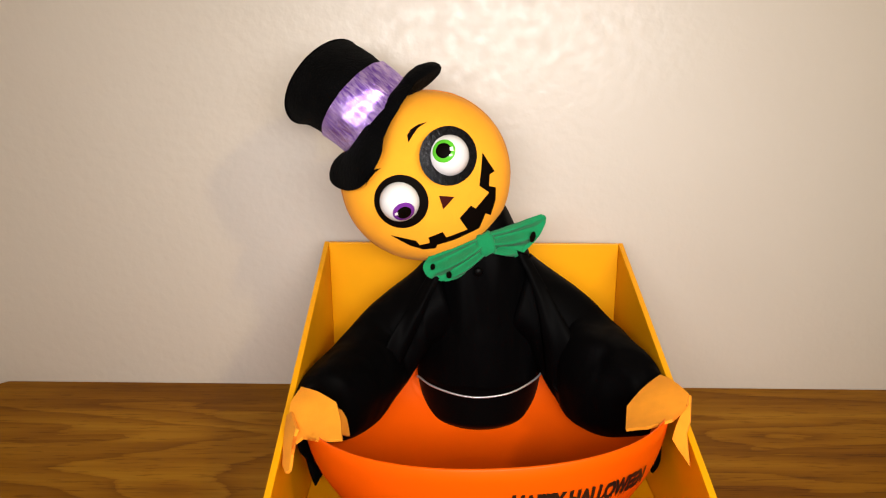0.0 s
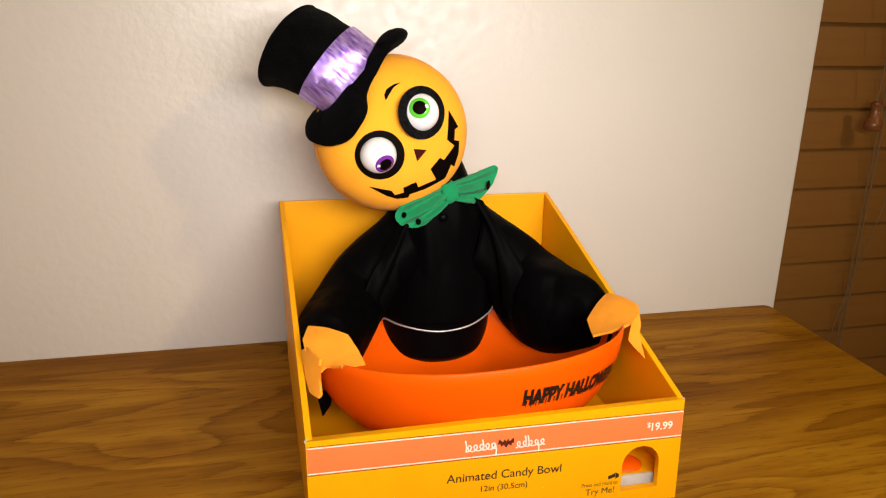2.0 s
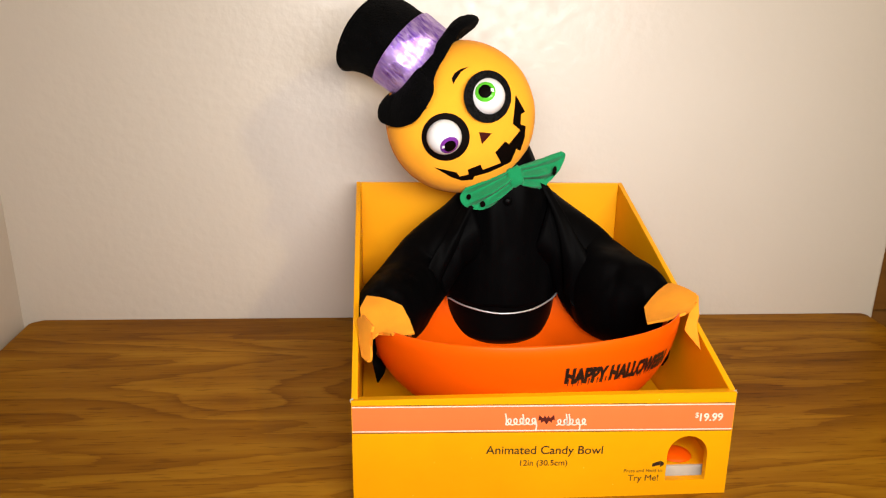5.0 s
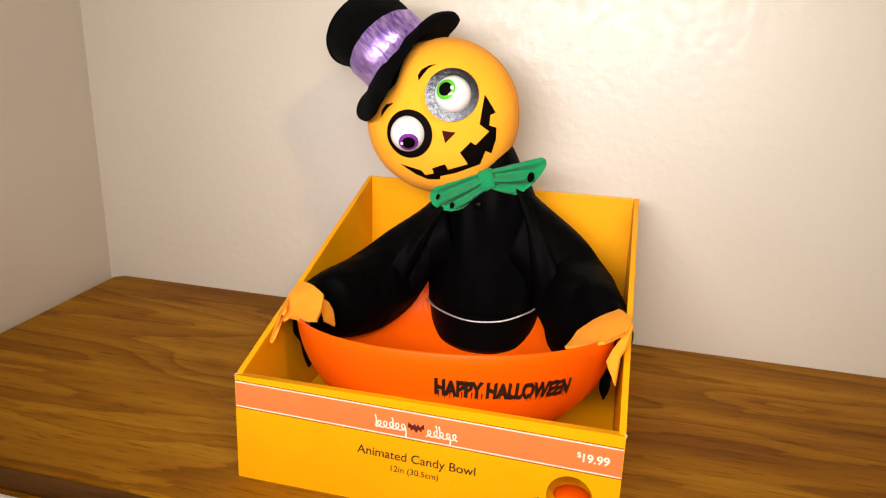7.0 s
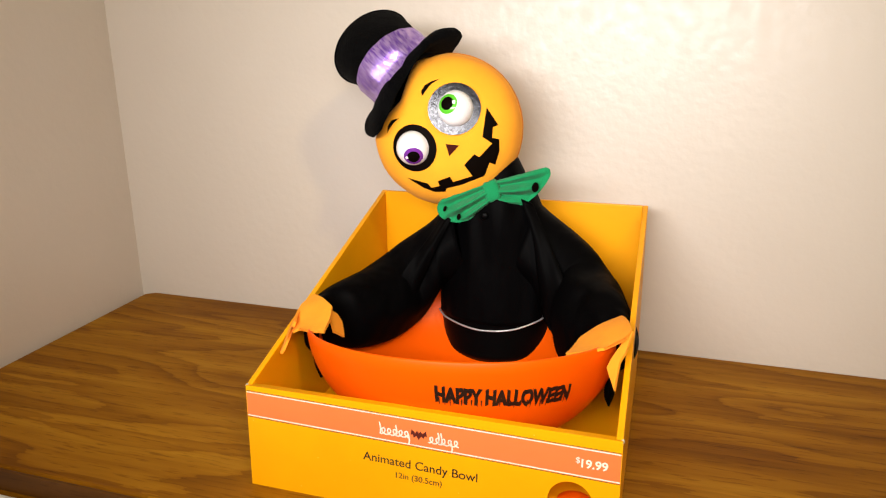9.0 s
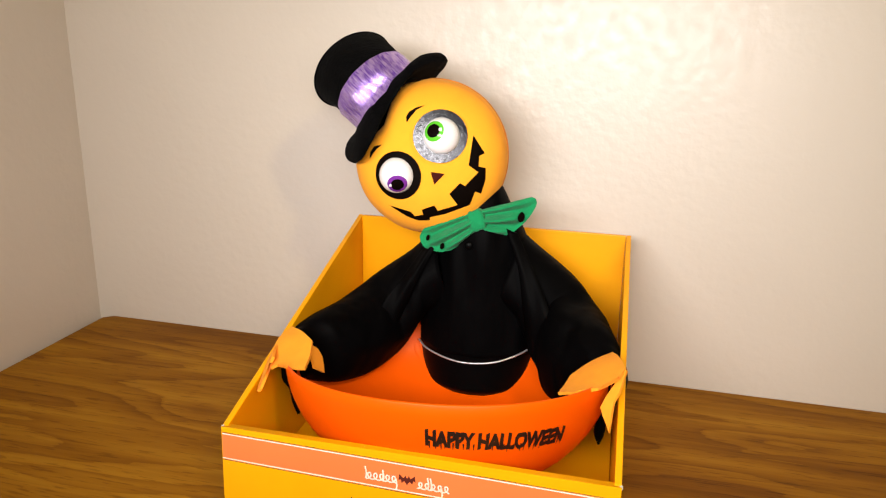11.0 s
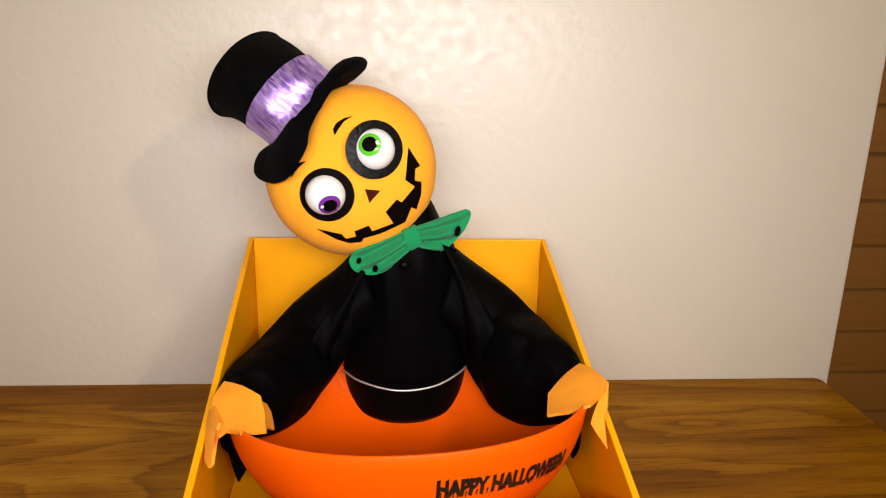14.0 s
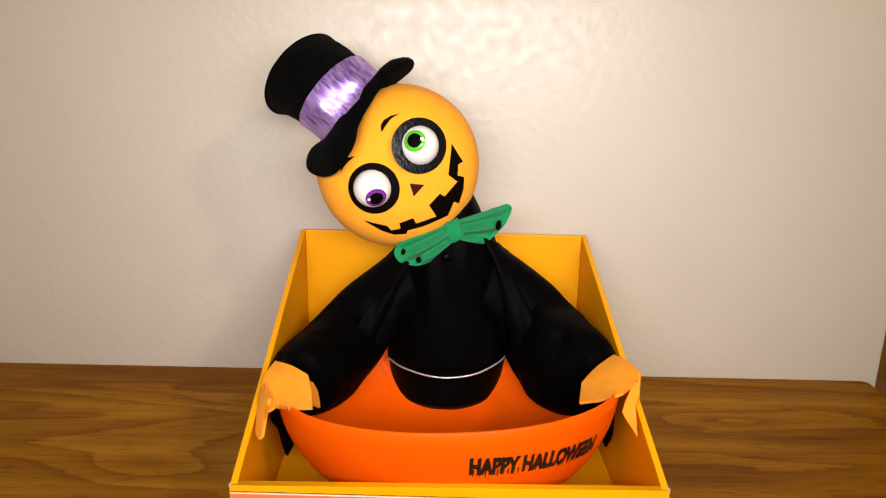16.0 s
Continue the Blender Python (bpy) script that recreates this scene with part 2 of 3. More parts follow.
def cap(bm, ring, mat=0, smooth=True):
    c = sum((v.co for v in ring), Vector()) / len(ring)
    m = bm.verts.new(c)
    for i in range(len(ring)):
        fc = bm.faces.new((ring[i], ring[(i + 1) % len(ring)], m))
        fc.material_index, fc.smooth = mat, smooth


def tube(bm, pts, radius, mat=0, sides=8):
    pts = [Vector(p) for p in pts]
    rings = []
    for i, p in enumerate(pts):
        d = (pts[min(i + 1, len(pts) - 1)] - pts[max(i - 1, 0)]).normalized()
        a = d.cross(Vector((0, 0, 1)) if abs(d.z) < 0.9 else Vector((1, 0, 0))).normalized()
        b = d.cross(a)
        rings.append([bm.verts.new(p + radius * (math.cos(t) * a + math.sin(t) * b)) for t in (2 * math.pi * k / sides for k in range(sides))])
    for r, s in zip(rings, rings[1:]):
        for k in range(sides):
            fc = bm.faces.new((r[k], r[(k + 1) % sides], s[(k + 1) % sides], s[k]))
            fc.material_index, fc.smooth = mat, True
    cap(bm, rings[0], mat)
    cap(bm, rings[-1], mat)


def smoothcurve(pts, n):
    """n + 1 points on a Catmull-Rom curve through pts (tuples of any length)."""
    p = [np.array(q, float) for q in pts]
    p = [2 * p[0] - p[1]] + p + [2 * p[-1] - p[-2]]
    out = []
    m = len(p) - 3
    for i in range(n + 1):
        s = min(i / n * m, m - 1e-6)
        k = int(s)
        t = s - k
        a, b, c, d = p[k:k + 4]
        out.append(0.5 * (2 * b + (c - a) * t + (2 * a - 5 * b + 4 * c - d) * t * t + (3 * b - a - 3 * c + d) * t ** 3))
    return out


def outline_mesh(outer, holes, depth):
    """A flat plate in the xy plane, depth thick towards +z, with holes."""
    cu = bpy.data.curves.new("plate", "CURVE")
    cu.dimensions, cu.fill_mode, cu.extrude = "2D", "BOTH", depth / 2
    for ring in [outer] + holes:
        sp = cu.splines.new("POLY")
        sp.points.add(len(ring) - 1)
        for q, (x, y) in zip(sp.points, ring):
            q.co = (x, y, depth / 2, 1)
        sp.use_cyclic_u = True
    return curve_bm(cu)


def curve_bm(cu):
    ob = bpy.data.objects.new("temporary", cu)
    scene.collection.objects.link(ob)
    dg = bpy.context.evaluated_depsgraph_get()
    bm = bmesh.new()
    me = ob.evaluated_get(dg).to_mesh()
    bm.from_mesh(me)
    ob.evaluated_get(dg).to_mesh_clear()
    bpy.data.objects.remove(ob)
    bpy.data.curves.remove(cu)
    return bm


def words(text, width, squeeze=1.0, bold=0.0):
    """The mesh of a line of text in the xy plane, from 0 to width in x, its base line at y = 0."""
    cu = bpy.data.curves.new("words", "FONT")
    cu.body, cu.size, cu.offset = text, 1.0, bold
    bm = curve_bm(cu)
    x0, x1 = min(v.co.x for v in bm.verts), max(v.co.x for v in bm.verts)
    k = width / (x1 - x0)
    for v in bm.verts:
        v.co = Vector(((v.co.x - x0) * k, v.co.y * k * squeeze, 0))
    return bm


def moved(bm, m):
    bmesh.ops.transform(bm, matrix=m, verts=bm.verts[:])
    return bm


# ---------------------------------------------------------------- the room
TURN = Matrix.Translation((0, 0.4165, 0)) @ Matrix.Rotation(-0.017, 4, "Z")
EDGE = 0.582                     # where the back wall ends at the window

back = mesh_object("wall_back", box_bm(-0.9, EDGE, 0, 0.14, -0.74, 1.68, 0.006, 3), WALL)
back.matrix_world = TURN
tagged(back, "beige painted wall with an orange-peel texture", "wall", kind="structure")
for name, bm in (("wall_above_window", box_bm(EDGE + 0.001, 3.0, 0, 0.14, 1.30, 1.68)),
                 ("wall_below_window", box_bm(EDGE + 0.001, 3.0, 0.0, 0.14, -0.74, -0.42)),
                 ("wall_beside_window", box_bm(1.72, 3.0, 0, 0.14, -0.419, 1.299))):
    w = mesh_object(name, bm, WALL)
    w.matrix_world = TURN
    tagged(w, "beige painted wall round the window", "wall", kind="structure")

left = mesh_object("wall_left", box_bm(-0.12, 0, -3.6, 0.12, -0.74, 1.68), WALL)
left.matrix_world = Matrix.Translation((-0.6465, 0.428, 0)) @ Matrix.Rotation(0.075, 4, "Z")
tagged(left, "beige painted side wall meeting the corner", "wall", kind="structure")
tagged(mesh_object("wall_right", box_bm(2.6, 2.72, -3.1, 0.35, -0.74, 1.68), WALL), "beige painted wall", "wall", kind="structure")
tagged(mesh_object("wall_front", box_bm(-0.8, 2.6, -3.1, -3.0, -0.74, 1.68), WALL), "beige painted wall behind the viewer", "wall", kind="structure")
tagged(mesh_object("floor", box_bm(-1.0, 3.0, -3.2, 0.6, -0.80, -0.745), FLOOR), "brown carpet floor under the desk", "floor", kind="structure")
tagged(mesh_object("ceiling", box_bm(-1.0, 3.0, -3.2, 0.6, 1.685, 1.75), CEIL), "off-white painted ceiling", "ceiling", kind="structure")

win = thing("window_1", "dark night window behind closed wooden blinds", "window", TURN @ Vector((1.15, 0.12, 0.44)))
win["kind"] = "structure"
def wpart(name, x0, x1, y0, y1, z0, z1, mat, bev=0.003):
    o = part(name, box_bm(x0, x1, y0, y1, z0, z1, bev), mat, win)
    o.matrix_world = TURN
    o.matrix_parent_inverse = Matrix.Translation(win.location).inverted()
    return o
wpart("window_frame", EDGE + 0.002, EDGE + 0.045, 0.10, 0.135, -0.415, 1.295, FRAME)
wpart("window_frame", 1.675, 1.717, 0.10, 0.135, -0.415, 1.295, FRAME)
wpart("window_frame", EDGE + 0.047, 1.673, 0.10, 0.135, 1.25, 1.295, FRAME)
wpart("window_frame", EDGE + 0.047, 1.673, 0.10, 0.135, -0.415, -0.37, FRAME)
wpart("pane", EDGE + 0.046, 1.674, 0.115, 0.121, -0.369, 1.249, GLASSDARK, 0)

# wooden blind: closed slats, ladder cords, pull cord with its tassel
blind = thing("window_blind", "closed brown wooden blind with wide slats and ladder cords", "blind", (1.15, 0.465, 0.44))
SX0, SX1, PITCH = 0.592, 1.70, 0.064


def slat_mesh():
    bm = bmesh.new()
    L = SX1 - SX0
    prof = []
    for k in range(9):
        t = k / 8
        prof.append((0.0016 * math.sin(math.pi * t) - 0.014 * t, -0.0335 + 0.0670 * t))
    def f(u, v):
        k = min(int(round(v * 17)), 17)
        y, z = prof[k] if k < 9 else (prof[17 - k][0] + 0.003, prof[17 - k][1])
        return Vector((L * (u - 0.5), -y - 0.006, z))
    rows = grid(bm, f, 6, 17, smooth=False)
    bmesh.ops.recalc_face_normals(bm, faces=bm.faces[:])
    me = bpy.data.meshes.new("slat")
    bm.to_mesh(me)
    bm.free()
    me.materials.append(SLAT)
    return me


SLATMESH = slat_mesh()
for i in range(-11, 14):
    o = new("slat", SLATMESH)
    o.parent = blind
    tilt = 1.2 + 0.8 * math.sin(i * 2.1)
    o.matrix_basis = Matrix.Translation((0, 0.012, 0.427 + 0.032 - 0.44 - PITCH * (i - 0.0))) @ Matrix.Rotation(radians(tilt), 4, "X")
for x in (0.765, 1.12, 1.48):
    bm = bmesh.new()
    for dx in (-0.004, 0.004):
        tube(bm, [(x + dx - 1.15, -0.009, 0.80 - 0.05 * k) for k in range(32)], 0.0011, 0, 6)
    part("ladder_cord", bm, CORD, blind)
part("head_rail", box_bm(SX0 - 1.15, SX1 - 1.15, -0.02, 0.03, 0.78, 0.84, 0.003), SLAT, blind)

pull = thing("blind_pull", "glossy dark wooden tassel on a blind cord", "tassel", (0.729, 0.435, 0.290))
bm = bmesh.new()
prof = [(0.0, 0.017), (0.0055, 0.0165), (0.0085, 0.0145), (0.0088, 0.012), (0.0072, 0.010), (0.0074, 0.006), (0.0078, 0.001), (0.0095, -0.004), (0.0125, -0.009), (0.0135, -0.013), (0.0125, -0.017), (0.010, -0.0195), (0.0, -0.0205)]
grid(bm, lambda u, v: Vector((prof[round(v * 12)][0] * math.cos(2 * math.pi * u), prof[round(v * 12)][0] * math.sin(2 * math.pi * u), 1.25 * prof[round(v * 12)][1])), 24, 12, 0, True)
part("tassel", bm, TASSEL, pull, smooth=True)
bm = bmesh.new()
tube(bm, [(0.004 * math.sin(k * 0.5), 0.001 * k, 0.02 + 0.04 * k) for k in range(24)], 0.001, 0, 6)
part("pull_cord", bm, CORD, pull)
long_cord = thing("lift_cord", "thin brown blind cord hanging in front of the slats", "cord", (0.77, 0.45, 0.1))
bm = bmesh.new()
tube(bm, [(0.11 - 0.012 * k + 0.002 * math.sin(k), -0.012, 0.45 - 0.05 * k) for k in range(17)], 0.0008, 0, 6)
part("cord", bm, CORD, long_cord)

# ---------------------------------------------------------------- the desk
desk = thing("desk", "oak-grained wooden desk with a thick rounded front edge", "desk", (0, 0.18, -0.74))
def desk_top():
    pts = [(-0.604, -0.0465), (0.545, -0.0465), (0.566, 0.398), (0.560, 0.4055), (-0.618, 0.4255), (-0.632, 0.414)]
    bm = prism([(x, y - 0.18, 0.74 - 0.036) for x, y in pts], [(x, y - 0.18, 0.74) for x, y in pts], 0.0035)
    return bm
part("tabletop", desk_top(), TABLE, desk)
part("edge_band", box_bm(-0.604, 0.545, -0.2305, -0.2270, 0.7155, 0.7385, 0.001), EDGE_DARK, desk, "dark wooden edge band")
part("edge_band", box_bm(-0.604, 0.545, -0.2305, -0.2270, 0.7040, 0.7150, 0.001), TABLE, desk)
part("apron", box_bm(-0.57, 0.52, -0.20, -0.182, 0.60, 0.7035, 0.003), TABLE, desk)
for x in (-0.565, 0.475):
    for y in (-0.175, 0.15):
        part("leg", box_bm(x, x + 0.05, y, y + 0.05, 0.0, 0.7035, 0.004), TABLE, desk)

carton = thing("carton", "white cardboard carton with red print standing before the desk", "carton", (-0.44, -0.24, -0.745))
part("body", box_bm(-0.20, 0.165, -0.15, 0.184, 0.0, 0.722, 0.004), PAPER, carton)
for k, (x, y, a) in enumerate(((0.105, 0.168, 35), (0.118, 0.172, -50), (0.09, 0.13, 30), (0.075, 0.165, 80), (0.06, 0.12, 30), (0.13, 0.14, -40))):
    bm = moved(box_bm(-0.008, 0.008, -0.0026, 0.0026, 0, 0.0008), Matrix.Translation((x, y, 0.7222 + 0.0010 * k)) @ Matrix.Rotation(radians(a), 4, "Z"))
    part("print_bar", bm, REDINK, carton)

# ---------------------------------------------------------------- the display box
FL, FR, BR, BL = Vector((-0.165, 0, 0)), Vector((0.165, 0, 0)), Vector((0.1632, 0.351, 0)), Vector((-0.1752, 0.361, 0))
HF, HB, T = 0.099, 0.2085, 0.0055
disp = thing("display_box", "open yellow cardboard display box with orange band and worn corners", "box", (0, 0.18, 0.001))
OFF = Vector((0, 0.18, 0.001))


def upright(p, q, hp, hq, inward, thick):
    """A card wall standing on p-q, hp and hq high."""
    n = inward.normalized() * thick
    base = [p, q, q + n, p + n]
    hs = [hp, hq, hq, hp]
    bm = prism([b - OFF for b in base], [b + Vector((0, 0, h)) - OFF for b, h in zip(base, hs)], 0.0009)
    return bm


part("side_panel", upright(FL + Vector((0, 0.0062, 0)), BL - Vector((0, 0.0, 0)), HF + 0.0005, HB, Vector((1, 0.02, 0)), T), YELLOWIN, disp)
part("side_panel", upright(FR + Vector((0, 0.0062, 0)), BR, HF + 0.0005, HB, Vector((-1, -0.02, 0)), T), YELLOWIN, disp)
part("back_panel", upright(BL + Vector((T + 0.0003, -T, 0)), BR + Vector((-T - 0.0003, -T, 0)), HB, HB, Vector((0.03, 1, 0)), T - 0.0003), YELLOWIN, disp)
# front panel with the arched window
WX0, WX1, WZ0, WZS = 0.1090, 0.1450, 0.0145, 0.0390
arch = [(WX0, WZ0), (WX1, WZ0)] + [((WX0 + WX1) / 2 + (WX1 - WX0) / 2 * math.cos(a), WZS + 0.0185 * math.sin(a)) for a in (math.pi * k / 18 for k in range(19))]
bm = outline_mesh([(-0.165, 0), (0.165, 0), (0.165, HF), (-0.165, HF)], [arch], 0.006)
FRONT = Matrix.Translation(-OFF) @ Matrix(((1, 0, 0, 0), (0, 0.04, -1, 0.006), (0, 1, 0, 0.0), (0, 0, 0, 1)))
part("front_panel", moved(bm, FRONT), YELLOW, disp)


def printed(name, bm, mat, up=0.0, label=""):
    """Ink on the front panel, given in panel x and height."""
    return part(name, moved(bm, FRONT @ Matrix.Translation((0, 0, 0.0061 + up))), mat, disp, label)


def strip(x0, x1, zl0, zl1, zr0, zr1):
    bm = bmesh.new()
    bm.faces.new([bm.verts.new(p) for p in ((x0, zl0, 0), (x1, zr0, 0), (x1, zr1, 0), (x0, zl1, 0))])
    return bm


printed("band", strip(-0.1645, 0.1645, 0.0690, 0.0935, 0.0625, 0.0882), BAND, 0.0, "orange printed band")
for a, b in ((0.0922, 0.0869), (0.0697, 0.0632)):
    printed("band_line", strip(-0.1645, 0.1645, a, a + 0.0010, b, b + 0.0010), WHITEINK, 0.00012)
for a, b in ((0.0938, 0.0885), (0.0685, 0.0620)):
    printed("band_line", strip(-0.1645, 0.1645, a, a + 0.0005, b, b + 0.0005), DARKINK, 0.00012)


def text_on_front(name, text, x, z, width, slope, mat, squeeze=1.0, up=0.0002, bold=0.008):
    m = Matrix.Translation((x, z, 0)) @ Matrix.Rotation(slope, 4, "Z")
    return printed(name, moved(words(text, width, squeeze=squeeze, bold=bold), m), mat, up, "printed words")


text_on_front("lettering", "Animated Candy Bowl", -0.0515, 0.0458, 0.1025, -0.030, DARKINK)
text_on_front("lettering", "12in (30.5cm)", -0.0213, 0.0336, 0.0415, -0.026, DARKINK)
text_on_front("price", "19.99", 0.1345, 0.0722, 0.0205, -0.012, WHITEINK, bold=0.024)
text_on_front("price", "$", 0.1302, 0.0755, 0.0032, 0, WHITEINK)
text_on_front("lettering", "Press and Hold to", 0.0712, 0.0238, 0.0345, -0.02, DARKINK, bold=0.0)
text_on_front("lettering", "Try Me!", 0.0752, 0.0152, 0.0275, -0.02, DARKINK, bold=0.0)
# small pointing mark
printed("pointer_mark", strip(0.0962, 0.1030, 0.0285, 0.0318, 0.0302, 0.0342), DARKINK, 0.0002)
printed("pointer_mark", strip(0.1032, 0.1065, 0.0278, 0.0345, 0.0300, 0.0325), DARKINK, 0.0002)


def scribble(x0, x1, base, small, tall, n):
    """Plain looping pen strokes that stand for a handwritten mark."""
    bm = bmesh.new()
    def stroke(c, w=0.00062):
        for p, q in zip(c, c[1:]):
            d = q - p
            nrm = np.array((-d[1], d[0])) / (np.hypot(*d) + 1e-9) * w
            bm.faces.new([bm.verts.new((*a, 0)) for a in (p - nrm, q - nrm, q + nrm, p + nrm)])
    r = small / 2
    stroke([np.array((x0 + (x1 - x0) * t + 0.9 * r * math.sin(2 * math.pi * n * t), base + r - r * math.cos(2 * math.pi * n * t))) for t in (k / (n * 16) for k in range(n * 16 + 1))])
    for fx, lo, hi in tall:
        x = x0 + (x1 - x0) * fx
        stroke([np.array((x + 0.0006 * math.sin(4 * t), base + lo + (hi - lo) * t)) for t in (k / 8 for k in range(9))])
    return bm


printed("maker_mark", scribble(-0.0345, -0.0085, 0.0730, 0.0058, ((-0.02, 0.0, 0.0108), (0.55, 0.0, 0.0100), (0.98, -0.0055, 0.004)), 5), WHITEINK, 0.0002, "white scribbled mark")
printed("maker_mark", scribble(0.0085, 0.0350, 0.0715, 0.0055, ((0.33, 0.0, 0.0105), (0.42, 0.0, 0.0105), (0.76, -0.0058, 0.004)), 5), WHITEINK, 0.0002, "white scribbled mark")
bm = bmesh.new()
wing = [(0, 0.001), (0.0015, 0.0035), (0.003, 0.001), (0.0065, 0.0042), (0.0072, -0.0012), (0.0052, -0.0005), (0.0045, -0.0035), (0.0022, -0.0015), (0, -0.0048)]
bm.faces.new([bm.verts.new((x, 0.0775 + z, 0)) for x, z in wing])
bm.faces.new([bm.verts.new((-x, 0.0775 + z, 0)) for x, z in wing[::-1]])
printed("bat_mark", bm, BATINK, 0.0003, "dark red bat shape")

# floor insert, its pale cut edge showing in the window
part("inner_floor", prism([p - OFF + Vector((0, 0, 0.0015)) for p in (FL + Vector((0.0063, 0.0135, 0)), FR + Vector((-0.0063, 0.0135, 0)), BR + Vector((-0.0063, -0.0065, 0)), BL + Vector((0.0063, -0.0065, 0)))],
     [p - OFF + Vector((0, 0, 0.021)) for p in (FL + Vector((0.0063, 0.0135, 0)), FR + Vector((-0.0063, 0.0135, 0)), BR + Vector((-0.0063, -0.0065, 0)), BL + Vector((0.0063, -0.0065, 0)))]), YELLOWIN, disp)
part("cut_edge", box_bm(-0.15, 0.15, 0.0110 - 0.18, 0.0132 - 0.18, 0.001, 0.0205), CORE, disp, "pale paper edge")
bm = bmesh.new()
grid(bm, lambda u, v: Vector((0.128 + 0.0150 * math.sin(math.pi / 2 * v) * math.cos(2 * math.pi * u), 0.0285 - 0.18 + 0.0135 * math.sin(math.pi / 2 * v) * math.sin(2 * math.pi * u), 0.0212 + 0.0045 * math.cos(math.pi / 2 * v))), 28, 8, 0, True)
part("push_button", bm, BOWL, disp, "orange plastic push button")
for x in (-0.1645, 0.1645):
    bm = bmesh.new()
    bmesh.ops.create_icosphere(bm, subdivisions=2, radius=0.0022)
    for v in bm.verts:
        v.co = Vector((v.co.x * 0.75, v.co.y * 1.0, v.co.z * 0.9)) * (1 + 0.35 * noise.noise(v.co * 900)) + Vector((x, 0.0062, HF - 0.0012)) - OFF
    part("worn_corner", bm, CORE, disp, "worn pale cardboard corner")

# ---------------------------------------------------------------- the candy bowl
BC, BA, BB, BZ, BZ0, BN = Vector((-0.0007, 0.1473, 0)), 0.1560, 0.1456, 0.1289, 0.0222, 2.17
KX, KY = 0.037, -0.109          # the rim slopes a little to one side and to the back


def rim_point(th, k=1.0):
    c, s = math.cos(th), math.sin(th)
    return Vector((BC.x + k * BA * math.copysign(abs(c) ** (2 / BN), c), BC.y + k * BB * math.copysign(abs(s) ** (2 / BN), s), 0))


def bowl_k(z):
    s = min(1.0, max(0.0, (z - BZ0) / (BZ - BZ0)))
    return 0.26 + 0.74 * math.sqrt(1 - (1 - s) ** 2)


def tilted(p):
    p.z += (KX * (p.x - BC.x) + KY * (p.y - BC.y)) * (p.z - BZ0) / (BZ - BZ0)
    return p


def bowl_point(th, z, out=0.0):
    p = rim_point(th, bowl_k(z))
    p.z = z
    if out:
        a = rim_point(th + 0.01, bowl_k(z)) - rim_point(th - 0.01, bowl_k(z))
        b = rim_point(th, bowl_k(z + 0.001)) - rim_point(th, bowl_k(z - 0.001))
        b.z = 0.002
        p += a.cross(b).normalized() * out
    return tilted(p)


bowl = thing("candy_bowl", "orange glossy plastic candy bowl with black lettering in the box", "bowl", BC + Vector((0, 0, BZ0)))
BO = BC + Vector((0, 0, BZ0))
bm = bmesh.new()
TH = 0.0026
prof = [(BZ0 + (BZ - BZ0) * (k / 22) ** 1.9, 0.0) for k in range(23)] + [(BZ + 0.0012, -TH * 0.5)] + [(BZ + (BZ0 + TH - BZ) * (1 - (1 - k / 22) ** 1.7), -TH) for k in range(23)]
def bowl_f(u, v):
    z, o = prof[round(v * (len(prof) - 1))]
    th = 2 * math.pi * u
    p = rim_point(th, bowl_k(min(z, BZ)) + o / BA)
    p.z = z
    return tilted(p) - BO
rows = grid(bm, bowl_f, 120, len(prof) - 1, 0, True)
cap(bm, rows[0])
cap(bm, rows[-1])
bmesh.ops.recalc_face_normals(bm, faces=bm.faces[:])
part("shell", bm, BOWL, bowl, smooth=True)

# lettering bent round the front of the bowl
TXT_T0, TXT_LEN, TXT_Z = -1.492, 0.1155, 0.0985
bm = words("HAPPY HALLOWEEN", TXT_LEN, squeeze=1.5, bold=0.058)
bmesh.ops.subdivide_edges(bm, edges=[e for e in bm.edges if e.calc_length() > 0.004], cuts=2)
bmesh.ops.triangulate(bm, faces=bm.faces[:])
arc, ths, acc = [], [], 0.0
prev = None
for k in range(400):
    th = TXT_T0 + k * 0.004
    p = rim_point(th, bowl_k(TXT_Z))
    if prev is not None:
        acc += (p - prev).length
    prev = p
    arc.append(acc)
    ths.append(th)
rnd = random.Random(5)
for v in bm.verts:
    th = float(np.interp(v.co.x, arc, ths))
    wob = 0.0006 * math.sin(v.co.x * 900)
    v.co = bowl_point(th, TXT_Z - 0.040 * v.co.x + (v.co.y + wob) * 0.93, 0.0007) - BO
for k in range(26):
    x = 0.003 + 0.0045 * k + rnd.uniform(-0.001, 0.001)
    if 0.043 < x < 0.050:
        continue
    th = float(np.interp(x, arc, ths))
    dth = 0.0042
    z = TXT_Z - 0.040 * x
    a = rnd.uniform(0.0012, 0.0034)
    bm.faces.new([bm.verts.new(bowl_point(t, h, 0.0007) - BO) for t, h in ((th - dth, z + 0.0035), (th + dth, z + 0.0035), (th + dth * 0.45, z - a), (th - dth * 0.3, z - a))])
part("lettering", bm, BOWLINK, bowl, "black printed words")

# ---------------------------------------------------------------- the doll, one mesh
MATS = [SKIN, PLUSH, CLOTH, HOUSING, GREEN, RIBBON, SILVER, EYEWHITE, IRISG, IRISP, BLACKINK, NOSEINK, WIRE, FELT, SEAM]
(M_SKIN, M_PLUSH, M_CLOTH, M_HOUSING, M_GREEN, M_RIBBON, M_SILVER, M_WHITE, M_IG, M_IP, M_INK, M_NOSE, M_WIRE, M_FELT, M_SEAM) = range(15)
doll = bmesh.new()

